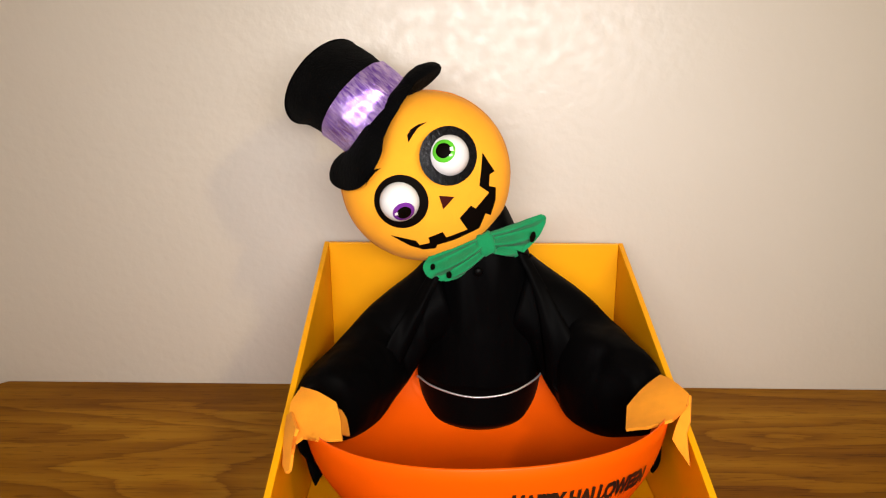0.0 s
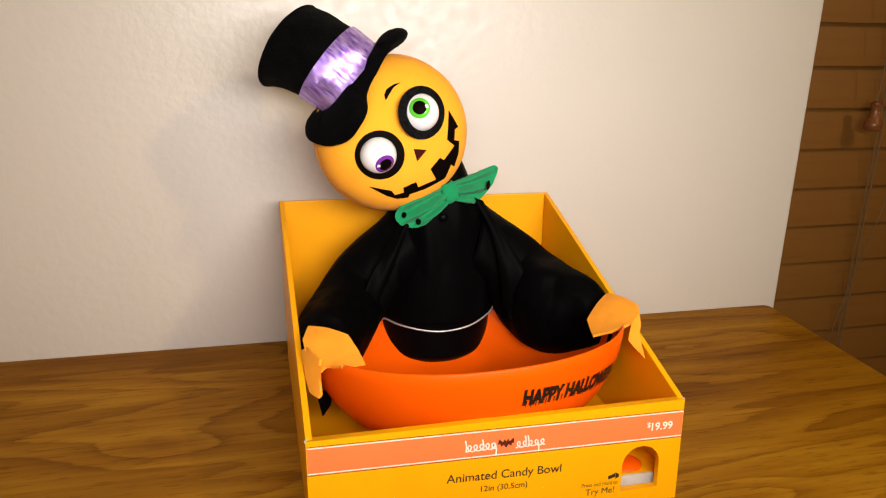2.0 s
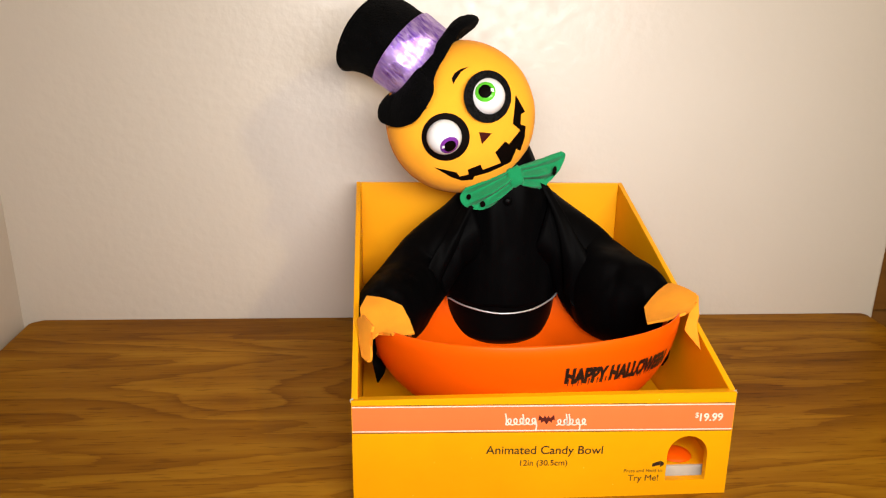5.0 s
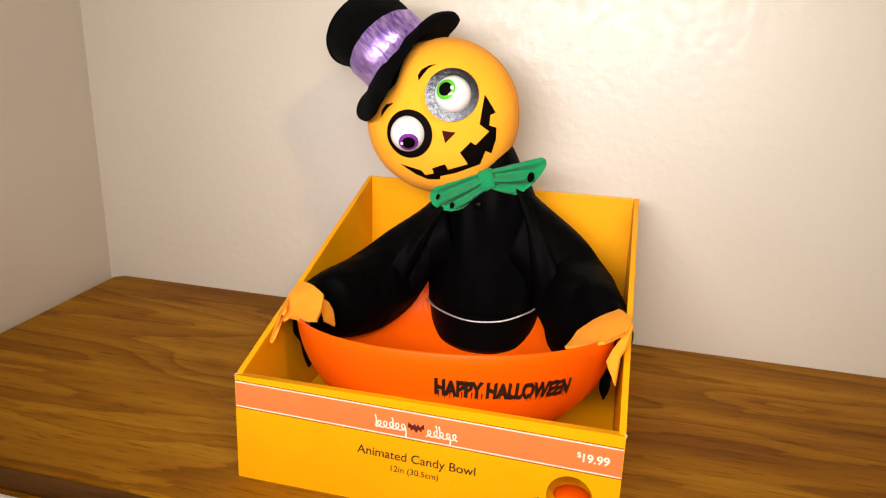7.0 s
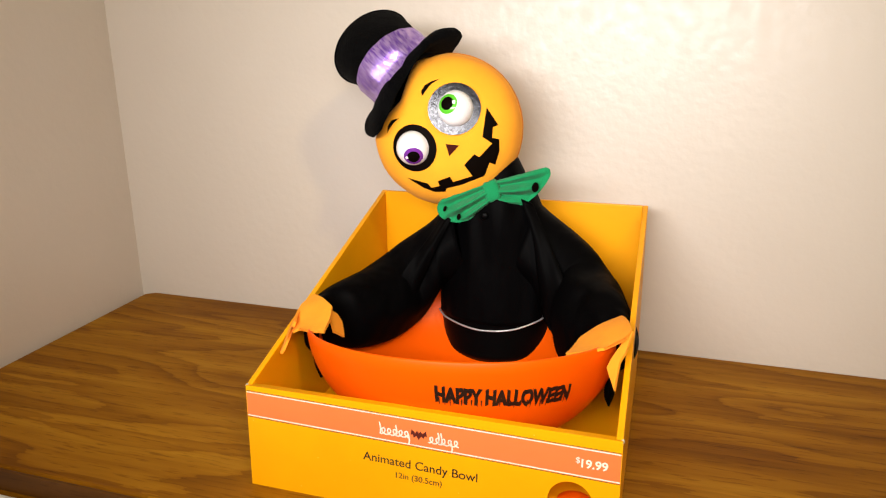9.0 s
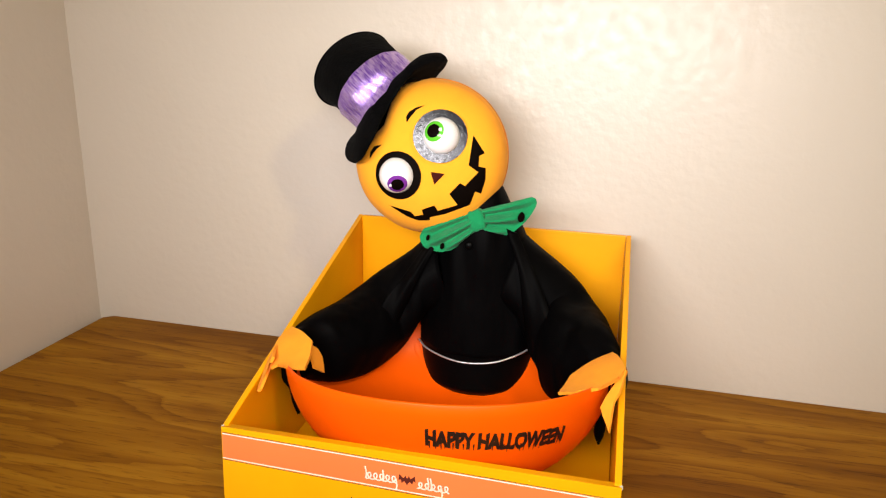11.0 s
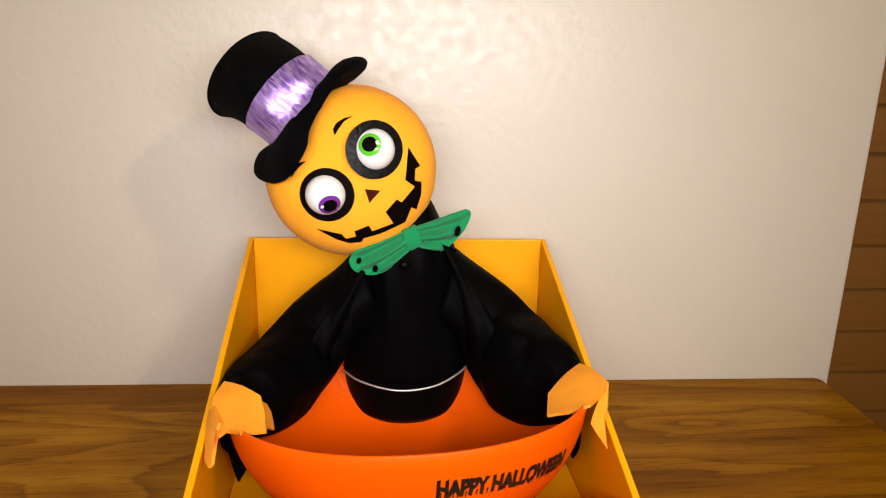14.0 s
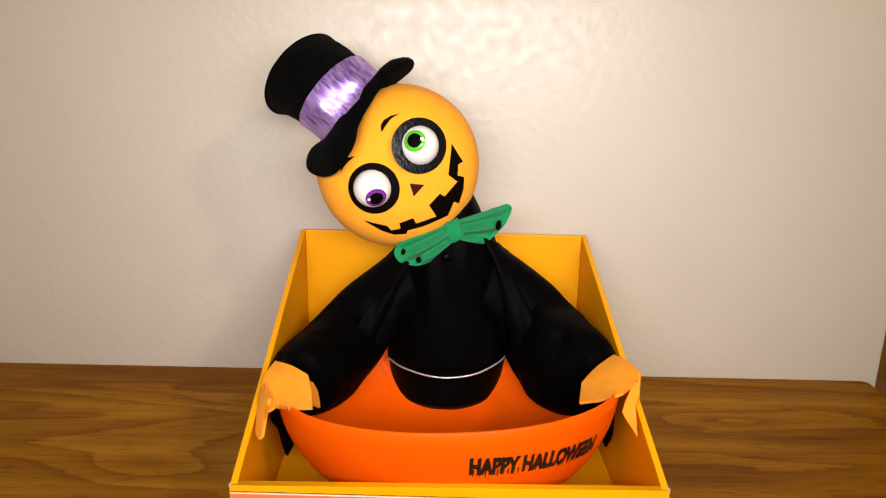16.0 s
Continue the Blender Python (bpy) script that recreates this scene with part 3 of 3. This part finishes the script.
HC = Vector((-0.0535, 0.2640, 0.3000))
HE = Vector((0.734, 0.125, 0.665)).normalized()
HU = Vector((-0.671, 0.0, 0.741))
HU = (HU - HU.dot(HE) * HE).normalized()
HFW = HE.cross(HU)
if HFW.y > 0:
    HFW = -HFW
RE, RU, RF = 0.0830, 0.0815, 0.0540


def head(a, b, c):
    return HC + a * HE + b * HU + c * HFW


def face_depth(a, b):
    """How far the front of the head stands out at (a, b)."""
    r = min(0.999, math.sqrt((a / RE) ** 2 + (b / RU) ** 2))
    return RF * (1 - r ** 2.6) ** (1 / 2.2)


def ball(u, v):
    th, ph = 2 * math.pi * u, math.pi * (v - 0.5)
    r = math.cos(ph)
    a, b = RE * r * math.cos(th), RU * r * math.sin(th)
    c = face_depth(a, b) * (1 if ph >= 0 else -1)
    if b > 0.046:
        b -= (b - 0.046) * 0.65 * min(1.0, max(0.0, (0.022 - a) / 0.035))
    wob = 1 + 0.008 * noise.noise(Vector((a, b, c)) * 40)
    return head(a * wob, b * wob, c)


grid(doll, lambda u, v: ball(u, 0.5 + (v - 0.5) * 0.998), 72, 48, M_SKIN, True)


def on_face(ring, mat, up=0.0006, cuts=3, tip=None):
    """A printed shape on the face from its outline in millimetres."""
    bm = bmesh.new()
    bm.faces.new([bm.verts.new(((a - 5.2) / 1000, (b + 1.5) / 1000, 0)) for a, b in ring])
    bmesh.ops.triangulate(bm, faces=bm.faces[:])
    for _ in range(cuts):
        bmesh.ops.subdivide_edges(bm, edges=[e for e in bm.edges if e.calc_length() > 0.004], cuts=1)
        bmesh.ops.triangulate(bm, faces=bm.faces[:])
    made = {v: doll.verts.new(head(v.co.x, v.co.y, face_depth(v.co.x, v.co.y) + up + (tip(v.co.x, v.co.y) if tip else 0))) for v in bm.verts}
    for f in bm.faces:
        n = doll.faces.new([made[v] for v in f.verts])
        n.material_index, n.smooth = mat, True
    bm.free()


on_face([(-55, -14), (-41, -34), (-41.5, -40), (-33, -44.5), (-30.5, -39.5), (-17, -44.5), (-18.5, -51), (-3.6, -57.5), (1, -59.5), (3, -45.4), (18.5, -44), (20, -49.5), (39, -47.5),
         (36.5, -36), (59, -16), (56, -37), (50.5, -35.5), (43, -43), (47, -49), (39, -58), (26, -66), (23.5, -60.5), (10, -67.5), (-15, -58.5), (-29.5, -51), (-33, -53), (-42.5, -45.5), (-48.5, -34.5)], M_INK)
on_face([(3.4, -16.5), (13, -27.2), (-2.3, -28.6)], M_NOSE)
on_face([(16, 37), (19, 42), (25, 44), (33, 42.5), (40.5, 38.6), (31, 40.3), (23, 38.8)], M_INK)
on_face([(-39, 35), (-34, 40), (-26, 41.5), (-18, 37), (-26, 37.5), (-33, 36.5)], M_INK)


def ellipse(a, b, ra, rb, n=40):
    return [(a + ra * math.cos(2 * math.pi * k / n), b + rb * math.sin(2 * math.pi * k / n)) for k in range(n)]


def eye(a, b, ring_a, ring_b, ring_ra, ring_rb, ring_mat, r, iris_dir, iris_mat, iris_r):
    tip = None
    if ring_mat == M_SILVER:
        flat = lambda x, y: -0.255 * x + 0.120 * y
        low = max(face_depth((p - 5.2) / 1000, (q + 1.5) / 1000) - flat((p - 5.2) / 1000, (q + 1.5) / 1000) for k in range(1, 11) for p, q in ellipse(ring_a, ring_b, ring_ra * k / 10, ring_rb * k / 10, 20))
        tip = lambda x, y: 0.9 * (flat(x, y) + low - face_depth(x, y))
    on_face(ellipse(ring_a, ring_b, ring_ra, ring_rb), ring_mat, 0.0008, 3, tip)
    a, b = (a - 5.2) / 1000, (b + 1.5) / 1000
    c = head(a, b, face_depth(a, b) - 0.003)
    d = (iris_dir[0] * HE + iris_dir[1] * HU + HFW * iris_dir[2]).normalized()
    s = d.cross(HU).normalized()
    t = d.cross(s)
    # a highlight painted as a white spot on the iris, no reflection
    glint = (d + 0.42 * (-0.75 * HE + 0.55 * HU) * (1 if iris_mat == M_IP else -1.0)).normalized()
    def f(u, v):
        th, ph = 2 * math.pi * u, math.pi * v
        return c + r * (math.cos(ph) * d + math.sin(ph) * (math.cos(th) * s + math.sin(th) * t))
    before = len(doll.faces)
    grid(doll, lambda u, v: f(u, 0.001 + v * 0.998), 40, 60, M_WHITE, True)
    doll.faces.ensure_lookup_table()
    for fc in doll.faces[before:]:
        ang = math.degrees(math.acos(max(-1, min(1, (fc.calc_center_median() - c).normalized().dot(d)))))
        if math.degrees(math.acos(max(-1, min(1, (fc.calc_center_median() - c).normalized().dot(glint))))) < 5.5:
            continue
        if ang < iris_r * 0.62:
            fc.material_index = M_INK
        elif ang < iris_r:
            fc.material_index = iris_mat


eye(34, 4, 34, 4, 26.5, 26.5, M_SILVER, 0.0192, (-0.02, 0.42, 0.9), M_IG, 33)
eye(-26.3, 3.5, -25.5, 2.5, 24.5, 25.0, M_INK, 0.0185, (-0.18, -0.50, 0.84), M_IP, 33)

tube(doll, [head(RE * 1.002 * math.cos(t), RU * 1.002 * math.sin(t), 0) for t in (2 * math.pi * k / 90 for k in range(91))], 0.0009, M_SEAM, 6)

# top hat: a soft crown that flops to one side, foil band, floppy brim
N0 = Vector((-0.73, 0.18, 0.64)).normalized()
E0 = Vector((0.654, 0.03, 0.756))
E0 = (E0 - E0.dot(N0) * N0).normalized()
F0 = E0.cross(N0)
N1 = Vector((-0.76, 0.36, 0.54)).normalized()
E1 = Vector((0.576, 0.03, 0.817))
E1 = (E1 - E1.dot(N1) * N1).normalized()
HAT0, HAT1 = Vector((-0.1005, 0.2545, 0.3600)), Vector((-0.1555, 0.3020, 0.3880))


def hat_centre(v):
    """The crown's middle line, which bends over towards the top."""
    a = Vector((-0.056, 0.017, 0.046))
    return HAT0 + v * a + v * abs(v) * (HAT1 - HAT0 - a)


def hat_ring(v, th, grow=0.0):
    """A point round the crown, v from 0 at the brim to 1 at the top."""
    e = E0.lerp(E1, v).normalized()
    n = N0.lerp(N1, v).normalized()
    e = (e - e.dot(n) * n).normalized()
    f = e.cross(n)
    w = max(0.0, min(1.0, v))
    re = 0.0420 + 0.0058 * w ** 1.6 + grow
    rf = 0.0395 + 0.0165 * w ** 0.7 + grow
    c = hat_centre(v)
    return c + re * math.cos(th) * e + rf * math.sin(th) * f


def crown(u, v):
    th = 2 * math.pi * u
    p = hat_ring(-0.20 + 1.20 * v, th)
    dent = 0.0010 * noise.noise(p * 38) + 0.0005 * noise.noise(p * 90)
    return p + (p - hat_centre(v)).normalized() * dent


rows = grid(doll, crown, 72, 34, M_PLUSH, True)
last = rows[-1]
for k in range(1, 8):
    t = k / 7 * math.pi / 2 * 0.97
    ring = [doll.verts.new(HAT1 + N1 * (0.0075 * math.sin(t) + 0.0006 * noise.noise(v.co * 60 + Vector((k, 0, 0)))) + math.cos(t) ** 0.75 * (v.co - HAT1)) for v in rows[-1]]
    for i in range(len(ring)):
        fc = doll.faces.new((last[i], last[(i + 1) % len(ring)], ring[(i + 1) % len(ring)], ring[i]))
        fc.material_index, fc.smooth = M_PLUSH, True
    last = ring
cap(doll, last, M_PLUSH)
# piped seam round the top
tube(doll, [hat_ring(1.0, 2 * math.pi * k / 72, 0.0003) for k in range(73)], 0.0012, M_PLUSH, 6)


def hatband(u, v):
    th = 2 * math.pi * u
    return hat_ring(-0.13 + 0.47 * v, th, 0.0022 + 0.0004 * math.sin(14 * th) + 0.0004 * noise.noise(Vector((9 * math.cos(th), 9 * math.sin(th), 6 * v))))


grid(doll, hatband, 96, 8, M_RIBBON, True)

# brim: how far its edge reaches sideways, forwards and up, and its half thickness, once round from its stiff end
BRIM = smoothcurve([(0.0755, 0.000, -0.016, 0.0100), (0.0690, 0.018, -0.015, 0.0085), (0.0510, 0.032, -0.014, 0.0055), (0.0300, 0.042, -0.019, 0.0055), (0.0010, 0.046, -0.025, 0.0058), (-0.0160, 0.063, -0.037, 0.0080),
                    (-0.0430, 0.058, -0.041, 0.0095), (-0.0640, 0.034, -0.031, 0.0090), (-0.0735, 0.006, -0.009, 0.0075), (-0.0550, -0.040, 0.000, 0.0065), (0.0000, -0.058, 0.000, 0.0065),
                    (0.0500, -0.040, -0.008, 0.0060), (0.0710, -0.020, -0.013, 0.0095), (0.0755, 0.000, -0.016, 0.0100)], 88)


def brim(u, v):
    i = u * 88
    k = int(i) % 88
    e, f, n, thick = BRIM[k]
    th = math.atan2(f, e)
    ph = 2 * math.pi * v
    s = 0.5 + 0.5 * math.cos(ph)
    inner = Vector((0.034 * math.cos(th), 0.032 * math.sin(th), -0.010))
    q = inner.lerp(Vector((e, f, n)), s)
    q.z += thick * math.sin(ph) * (0.75 + 0.4 * s) + 0.004 * math.sin(math.pi * s) + 0.0012 * noise.noise(q * 60)
    return HAT0 + E0 * q.x + F0 * q.y + N0 * q.z


nu, nv = 88, 18
vs = [[doll.verts.new(brim(i / nu, j / nv)) for i in range(nu)] for j in range(nv)]
for j in range(nv):
    for i in range(nu):
        fc = doll.faces.new((vs[j][i], vs[j][(i + 1) % nu], vs[(j + 1) % nv][(i + 1) % nu], vs[(j + 1) % nv][i]))
        fc.material_index, fc.smooth = M_PLUSH, True

# neck and coat
def loft(levels, n, mat, folds=0.0, seed=0.0, caps=(True, True), steps=40, nfold=9):
    """Rings (x, y, z, rx, ry) joined by a smooth skin with soft folds."""
    c = smoothcurve(levels, steps)
    def f(u, v):
        x, y, z, rx, ry = c[round(v * steps)]
        th = 2 * math.pi * u
        k = 1 + folds * (0.25 + 0.75 * v) * (math.sin(nfold * th + seed + 1.5 * v) + 0.6 * noise.noise(Vector((2.2 * math.cos(th) + seed, 2.2 * math.sin(th), 2.5 * v))))
        return Vector((x + rx * k * math.cos(th), y + ry * k * math.sin(th), z))
    rows = grid(doll, f, n, steps, mat, True)
    if caps[0]:
        cap(doll, rows[0], mat)
    if caps[1]:
        cap(doll, rows[-1], mat)


loft([(-0.002, 0.268, 0.278, 0.022, 0.024), (0.000, 0.270, 0.262, 0.029, 0.030), (0.003, 0.272, 0.235, 0.038, 0.036)], 40, M_CLOTH, 0.01)
loft([(0.003, 0.272, 0.250, 0.030, 0.030), (0.004, 0.274, 0.225, 0.044, 0.042), (0.002, 0.276, 0.180, 0.060, 0.047), (0.001, 0.278, 0.130, 0.066, 0.050), (0.001, 0.279, 0.088, 0.067, 0.050)], 96, M_CLOTH, 0.022, 0.4)
loft([(0.0, 0.280, 0.100, 0.066, 0.046), (0.0, 0.280, 0.072, 0.065, 0.047), (0.0, 0.278, 0.054, 0.061, 0.046), (0.0, 0.273, 0.045, 0.055, 0.041), (0.0, 0.270, 0.038, 0.045, 0.032)], 56, M_HOUSING)
tube(doll, [tuple(q) for q in smoothcurve([(-0.0655, 0.2690, 0.0830), (-0.0640, 0.258, 0.0893), (-0.050, 0.2395, 0.0880), (-0.025, 0.2285, 0.0838), (0.0, 0.2250, 0.0822), (0.030, 0.2295, 0.0850), (0.055, 0.2430, 0.0925), (0.067, 0.2560, 0.0985)], 40)], 0.0010, M_WIRE, 8)
for p, r in (((-0.003, 0.2305, 0.213), 0.0048), ((0.006, 0.2365, 0.2335), 0.0042)):
    rows = grid(doll, lambda u, v: Vector(p) + Vector((r * math.sin(math.pi * v) * math.cos(2 * math.pi * u), -0.5 * r * math.cos(math.pi * v), r * math.sin(math.pi * v) * math.sin(2 * math.pi * u))), 16, 8, M_HOUSING, True)


def sleeve(levels, seed, n=56, steps=44):
    """Rings (x, y, z, half width, half height) along the arm."""
    c = smoothcurve(levels, steps)
    rings = []
    for k, q in enumerate(c):
        d = Vector(c[min(k + 1, steps)][:3] - c[max(k - 1, 0)][:3])
        d.z *= 0.35
        d.normalize()
        side = d.cross(Vector((0, 0, 1))).normalized()
        up = side.cross(d)
        ring = []
        for i in range(n):
            th = 2 * math.pi * i / n
            f = 1 + 0.05 * math.sin(4 * th + seed + 5 * k / steps) * (k / steps) + 0.10 * noise.noise(Vector((1.5 * math.cos(th) + seed, 1.5 * math.sin(th), 3.0 * k / steps)))
            ring.append(doll.verts.new(Vector(q[:3]) + f * (float(q[3]) * math.cos(th) * side + float(q[4]) * math.sin(th) * up)))
        rings.append(ring)
    for r, s in zip(rings, rings[1:]):
        for i in range(n):
            fc = doll.faces.new((r[i], r[(i + 1) % n], s[(i + 1) % n], s[i]))
            fc.material_index, fc.smooth = M_CLOTH, True
    cap(doll, rings[0], M_CLOTH)
    cap(doll, rings[-1], M_CLOTH)


sleeve([(-0.036, 0.268, 0.178, 0.038, 0.046), (-0.070, 0.264, 0.154, 0.042, 0.036), (-0.102, 0.244, 0.119, 0.038, 0.045), (-0.120, 0.203, 0.110, 0.039, 0.043), (-0.139, 0.160, 0.112, 0.029, 0.038), (-0.151, 0.122, 0.118, 0.016, 0.025)], 0.3)
sleeve([(0.040, 0.270, 0.176, 0.036, 0.046), (0.070, 0.266, 0.153, 0.040, 0.042), (0.101, 0.246, 0.118, 0.036, 0.055), (0.118, 0.208, 0.110, 0.039, 0.054), (0.140, 0.170, 0.114, 0.028, 0.040), (0.151, 0.138, 0.118, 0.014, 0.025)], 2.1)


def lapel(inner, outer, seed):
    """A hanging front of the coat between two edges, with soft folds down it."""
    a, b = smoothcurve(inner, 30), smoothcurve(outer, 30)
    def face(u, v, back):
        p, q = Vector(a[round(v * 30)]), Vector(b[round(v * 30)])
        w = p.lerp(q, u)
        w.y += -0.0035 * math.sin(math.pi * u) + 0.0022 * v * math.sin(9 * u + seed + 2 * v) + (0.0022 if back else 0.0)
        w.z -= 0.004 * v * math.sin(math.pi * u)
        return w
    rows = grid(doll, lambda u, v: face(min(1.0, 2.0 * u), v, False) if u <= 0.5 else face(2.0 - 2.0 * u, v, True), 36, 30, M_CLOTH, True)
    cap(doll, rows[0], M_CLOTH)
    cap(doll, rows[-1], M_CLOTH)


lapel([(-0.028, 0.240, 0.232), (-0.046, 0.226, 0.195), (-0.062, 0.218, 0.158), (-0.076, 0.226, 0.122)], [(-0.040, 0.246, 0.227), (-0.070, 0.225, 0.180), (-0.094, 0.207, 0.140), (-0.101, 0.206, 0.080)], 0.5)
lapel([(0.034, 0.242, 0.232), (0.050, 0.228, 0.195), (0.058, 0.220, 0.155), (0.064, 0.226, 0.108)], [(0.046, 0.248, 0.226), (0.074, 0.227, 0.178), (0.095, 0.210, 0.135), (0.096, 0.207, 0.074)], 1.7)


# felt mitts hooked over the rim
def felt(p, q, r, ring, thick=0.0026, bend=0.0):
    """A cut felt shape; p is its wrist, q and r give its plane; ring in plane coordinates (mm)."""
    p, q, r = Vector(p), Vector(q), Vector(r)
    ex = (q - p).normalized()
    n = ex.cross(r - p).normalized()
    if n.z < 0:
        n = -n
    ey = n.cross(ex)
    if ey.dot(r - p) < 0:
        ey = -ey
    bm = bmesh.new()
    bm.faces.new([bm.verts.new((x / 1000, y / 1000, 0)) for x, y in ring])
    bmesh.ops.triangulate(bm, faces=bm.faces[:])
    for _ in range(3):
        bmesh.ops.subdivide_edges(bm, edges=[e for e in bm.edges if e.calc_length() > 0.006], cuts=1)
        bmesh.ops.triangulate(bm, faces=bm.faces[:])
    ext = bmesh.ops.extrude_face_region(bm, geom=bm.faces[:])
    for v in ext["geom"]:
        if isinstance(v, bmesh.types.BMVert):
            v.co.z -= thick
    bmesh.ops.recalc_face_normals(bm, faces=bm.faces[:])
    made = {}
    for v in bm.verts:
        z = v.co.z + 0.0022 * math.sin(v.co.x * 70) * math.cos(v.co.y * 60) + 0.001 - bend * (v.co.y * 20) ** 2
        made[v] = doll.verts.new(p + ex * v.co.x + ey * v.co.y + n * z)
    for f in bm.faces:
        nf = doll.faces.new([made[v] for v in f.verts])
        nf.material_index = M_FELT
    bm.free()


felt((-0.158, 0.120, 0.1445), (-0.122, 0.094, 0.1455), (-0.128, 0.060, 0.133),
     [(2, -3), (24, -3), (45, -1), (61, 12), (76, 27), (67, 32), (57, 36), (45, 26), (31, 15), (29, 17), (40, 30), (43, 38), (41, 44), (29, 38), (16, 27), (6, 14)])
felt((-0.158, 0.100, 0.139), (-0.147, 0.070, 0.137), (-0.152, 0.046, 0.114),
     [(6, 1), (34, 0), (36, 5), (27, 12), (46, 15), (56, 22), (55, 26), (42, 28), (27, 22), (16, 15), (-1, 9)])
felt((-0.120, 0.097, 0.142), (-0.1156, 0.0987, 0.113), (-0.121, 0.075, 0.128), [(-4, 8), (5, -1), (15, -4), (31, -2), (20, 11), (10, 11)])
felt((0.158, 0.130, 0.150), (0.116, 0.108, 0.134), (0.137, 0.074, 0.142),
     [(1, -13), (23, -8), (48, -2), (59, 10), (69, 22), (64, 29), (59, 37), (50, 41), (41, 44), (20, 26), (18, 28), (19, 38), (9, 30), (4, 13), (1, -2)])
felt((0.157, 0.100, 0.148), (0.143, 0.080, 0.1236), (0.1519, 0.0577, 0.1135),
     [(-2, 0), (12, 5), (26, 4), (35, 4), (41, 10), (45, 15), (51, 22), (38, 17), (27, 13), (17, 13), (-4, 7)])
# cloth ends that hang from the mitts outside the bowl: middle line, then half widths
for line in ([(-0.149, 0.098, 0.138, 0.004, 0.008), (-0.151, 0.104, 0.104, 0.006, 0.011), (-0.1490, 0.106, 0.090, 0.003, 0.006), (-0.1435, 0.108, 0.076, 0.006, 0.010), (-0.1455, 0.109, 0.060, 0.001, 0.002)],
             [(0.149, 0.110, 0.141, 0.004, 0.008), (0.1475, 0.117, 0.104, 0.003, 0.005), (0.1455, 0.120, 0.080, 0.005, 0.009), (0.1455, 0.121, 0.066, 0.001, 0.002)]):
    hang = smoothcurve(line, 24)
    rows = grid(doll, lambda u, v: Vector(hang[round(v * 24)][:3]) + Vector((float(hang[round(v * 24)][3]) * math.cos(2 * math.pi * u), float(hang[round(v * 24)][4]) * math.sin(2 * math.pi * u), 0.0)), 14, 24, M_CLOTH, True)
    cap(doll, rows[0], M_CLOTH)
    cap(doll, rows[-1], M_CLOTH)

# bow tie: two pleated wings and a knot
KN = Vector((0.0045, 0.2345, 0.2405))


def bow_wing(tip_top, tip_mid, tip_low, knot_top, knot_low, dots, seed):
    tip_top, tip_mid, tip_low, knot_top, knot_low = (Vector(p) for p in (tip_top, tip_mid, tip_low, knot_top, knot_low))
    def outer(v):
        a = tip_top.lerp(tip_mid, v)
        b = tip_mid.lerp(tip_low, v)
        return a.lerp(b, v)
    def face(u, v, s):
        p = knot_top.lerp(knot_low, v).lerp(outer(v), u * (1 - 0.13 * abs(2 * v - 1) ** 5))
        w = math.sin(math.pi * v) ** 0.6
        pleat = 0.0056 * math.sin(v * 4.6 * math.pi + seed) * (0.35 + 0.65 * math.sin(math.pi * min(1, u * 1.1)))
        puff = 0.0080 * w * math.sin(math.pi * min(1.0, 0.12 + 0.95 * u))
        return p + Vector((0, -s * puff - (pleat if s > 0 else 0) + 0.0008 * noise.noise(p * 420), 0.0006 * noise.noise(p * 300)))
    grid(doll, lambda u, v: face(u, v, 1), 26, 40, M_GREEN)
    grid(doll, lambda u, v: face(u, v, -1), 12, 12, M_GREEN)
    for u0, v0, r in dots:
        c = face(u0, v0, 1)
        du = (face(u0 + 0.05, v0, 1) - c).normalized()
        n = du.cross(face(u0, v0 + 0.05, 1) - c).normalized()
        if n.y > 0:
            n = -n
        dv = n.cross(du)
        ring = [doll.verts.new(c + n * 0.0022 + r * (math.cos(t) * du * 0.85 + math.sin(t) * dv)) for t in (2 * math.pi * k / 20 for k in range(20))]
        cap(doll, ring, M_INK)


bow_wing((0.0665, 0.2550, 0.2675), (0.0630, 0.2515, 0.2440), (0.0370, 0.2455, 0.2230), (0.004, 0.2355, 0.2500), (0.008, 0.2355, 0.2315), [(0.80, 0.46, 0.0056)], 0.4)
bow_wing((-0.0585, 0.2280, 0.2260), (-0.0570, 0.2290, 0.2000), (-0.0240, 0.2320, 0.2040), (0.002, 0.2345, 0.2495), (0.006, 0.2350, 0.2300), [(0.84, 0.30, 0.0034), (0.80, 0.74, 0.0036)], 1.5)
def knot(u, v):
    """A soft block of cloth wrapped round the middle of the bow."""
    c, s = math.cos(2 * math.pi * u), math.sin(2 * math.pi * u)
    r = math.sin(math.pi * (0.03 + 0.94 * v)) ** 0.35
    x = 0.0090 * math.copysign(abs(c) ** 0.6, c) * r
    z = 0.0112 * math.cos(math.pi * (0.03 + 0.94 * v)) + 0.0008 * math.sin(500 * x)
    return KN + Vector((x * 0.97 - z * 0.24, 0.0068 * math.copysign(abs(s) ** 0.6, s) * r, z * 0.97 + x * 0.24))


grid(doll, knot, 32, 16, M_GREEN, True)

doll_ob = mesh_object("doll", doll, MATS)
tagged(doll_ob, "plush pumpkin doll in black coat, top hat and green bow tie", "doll")
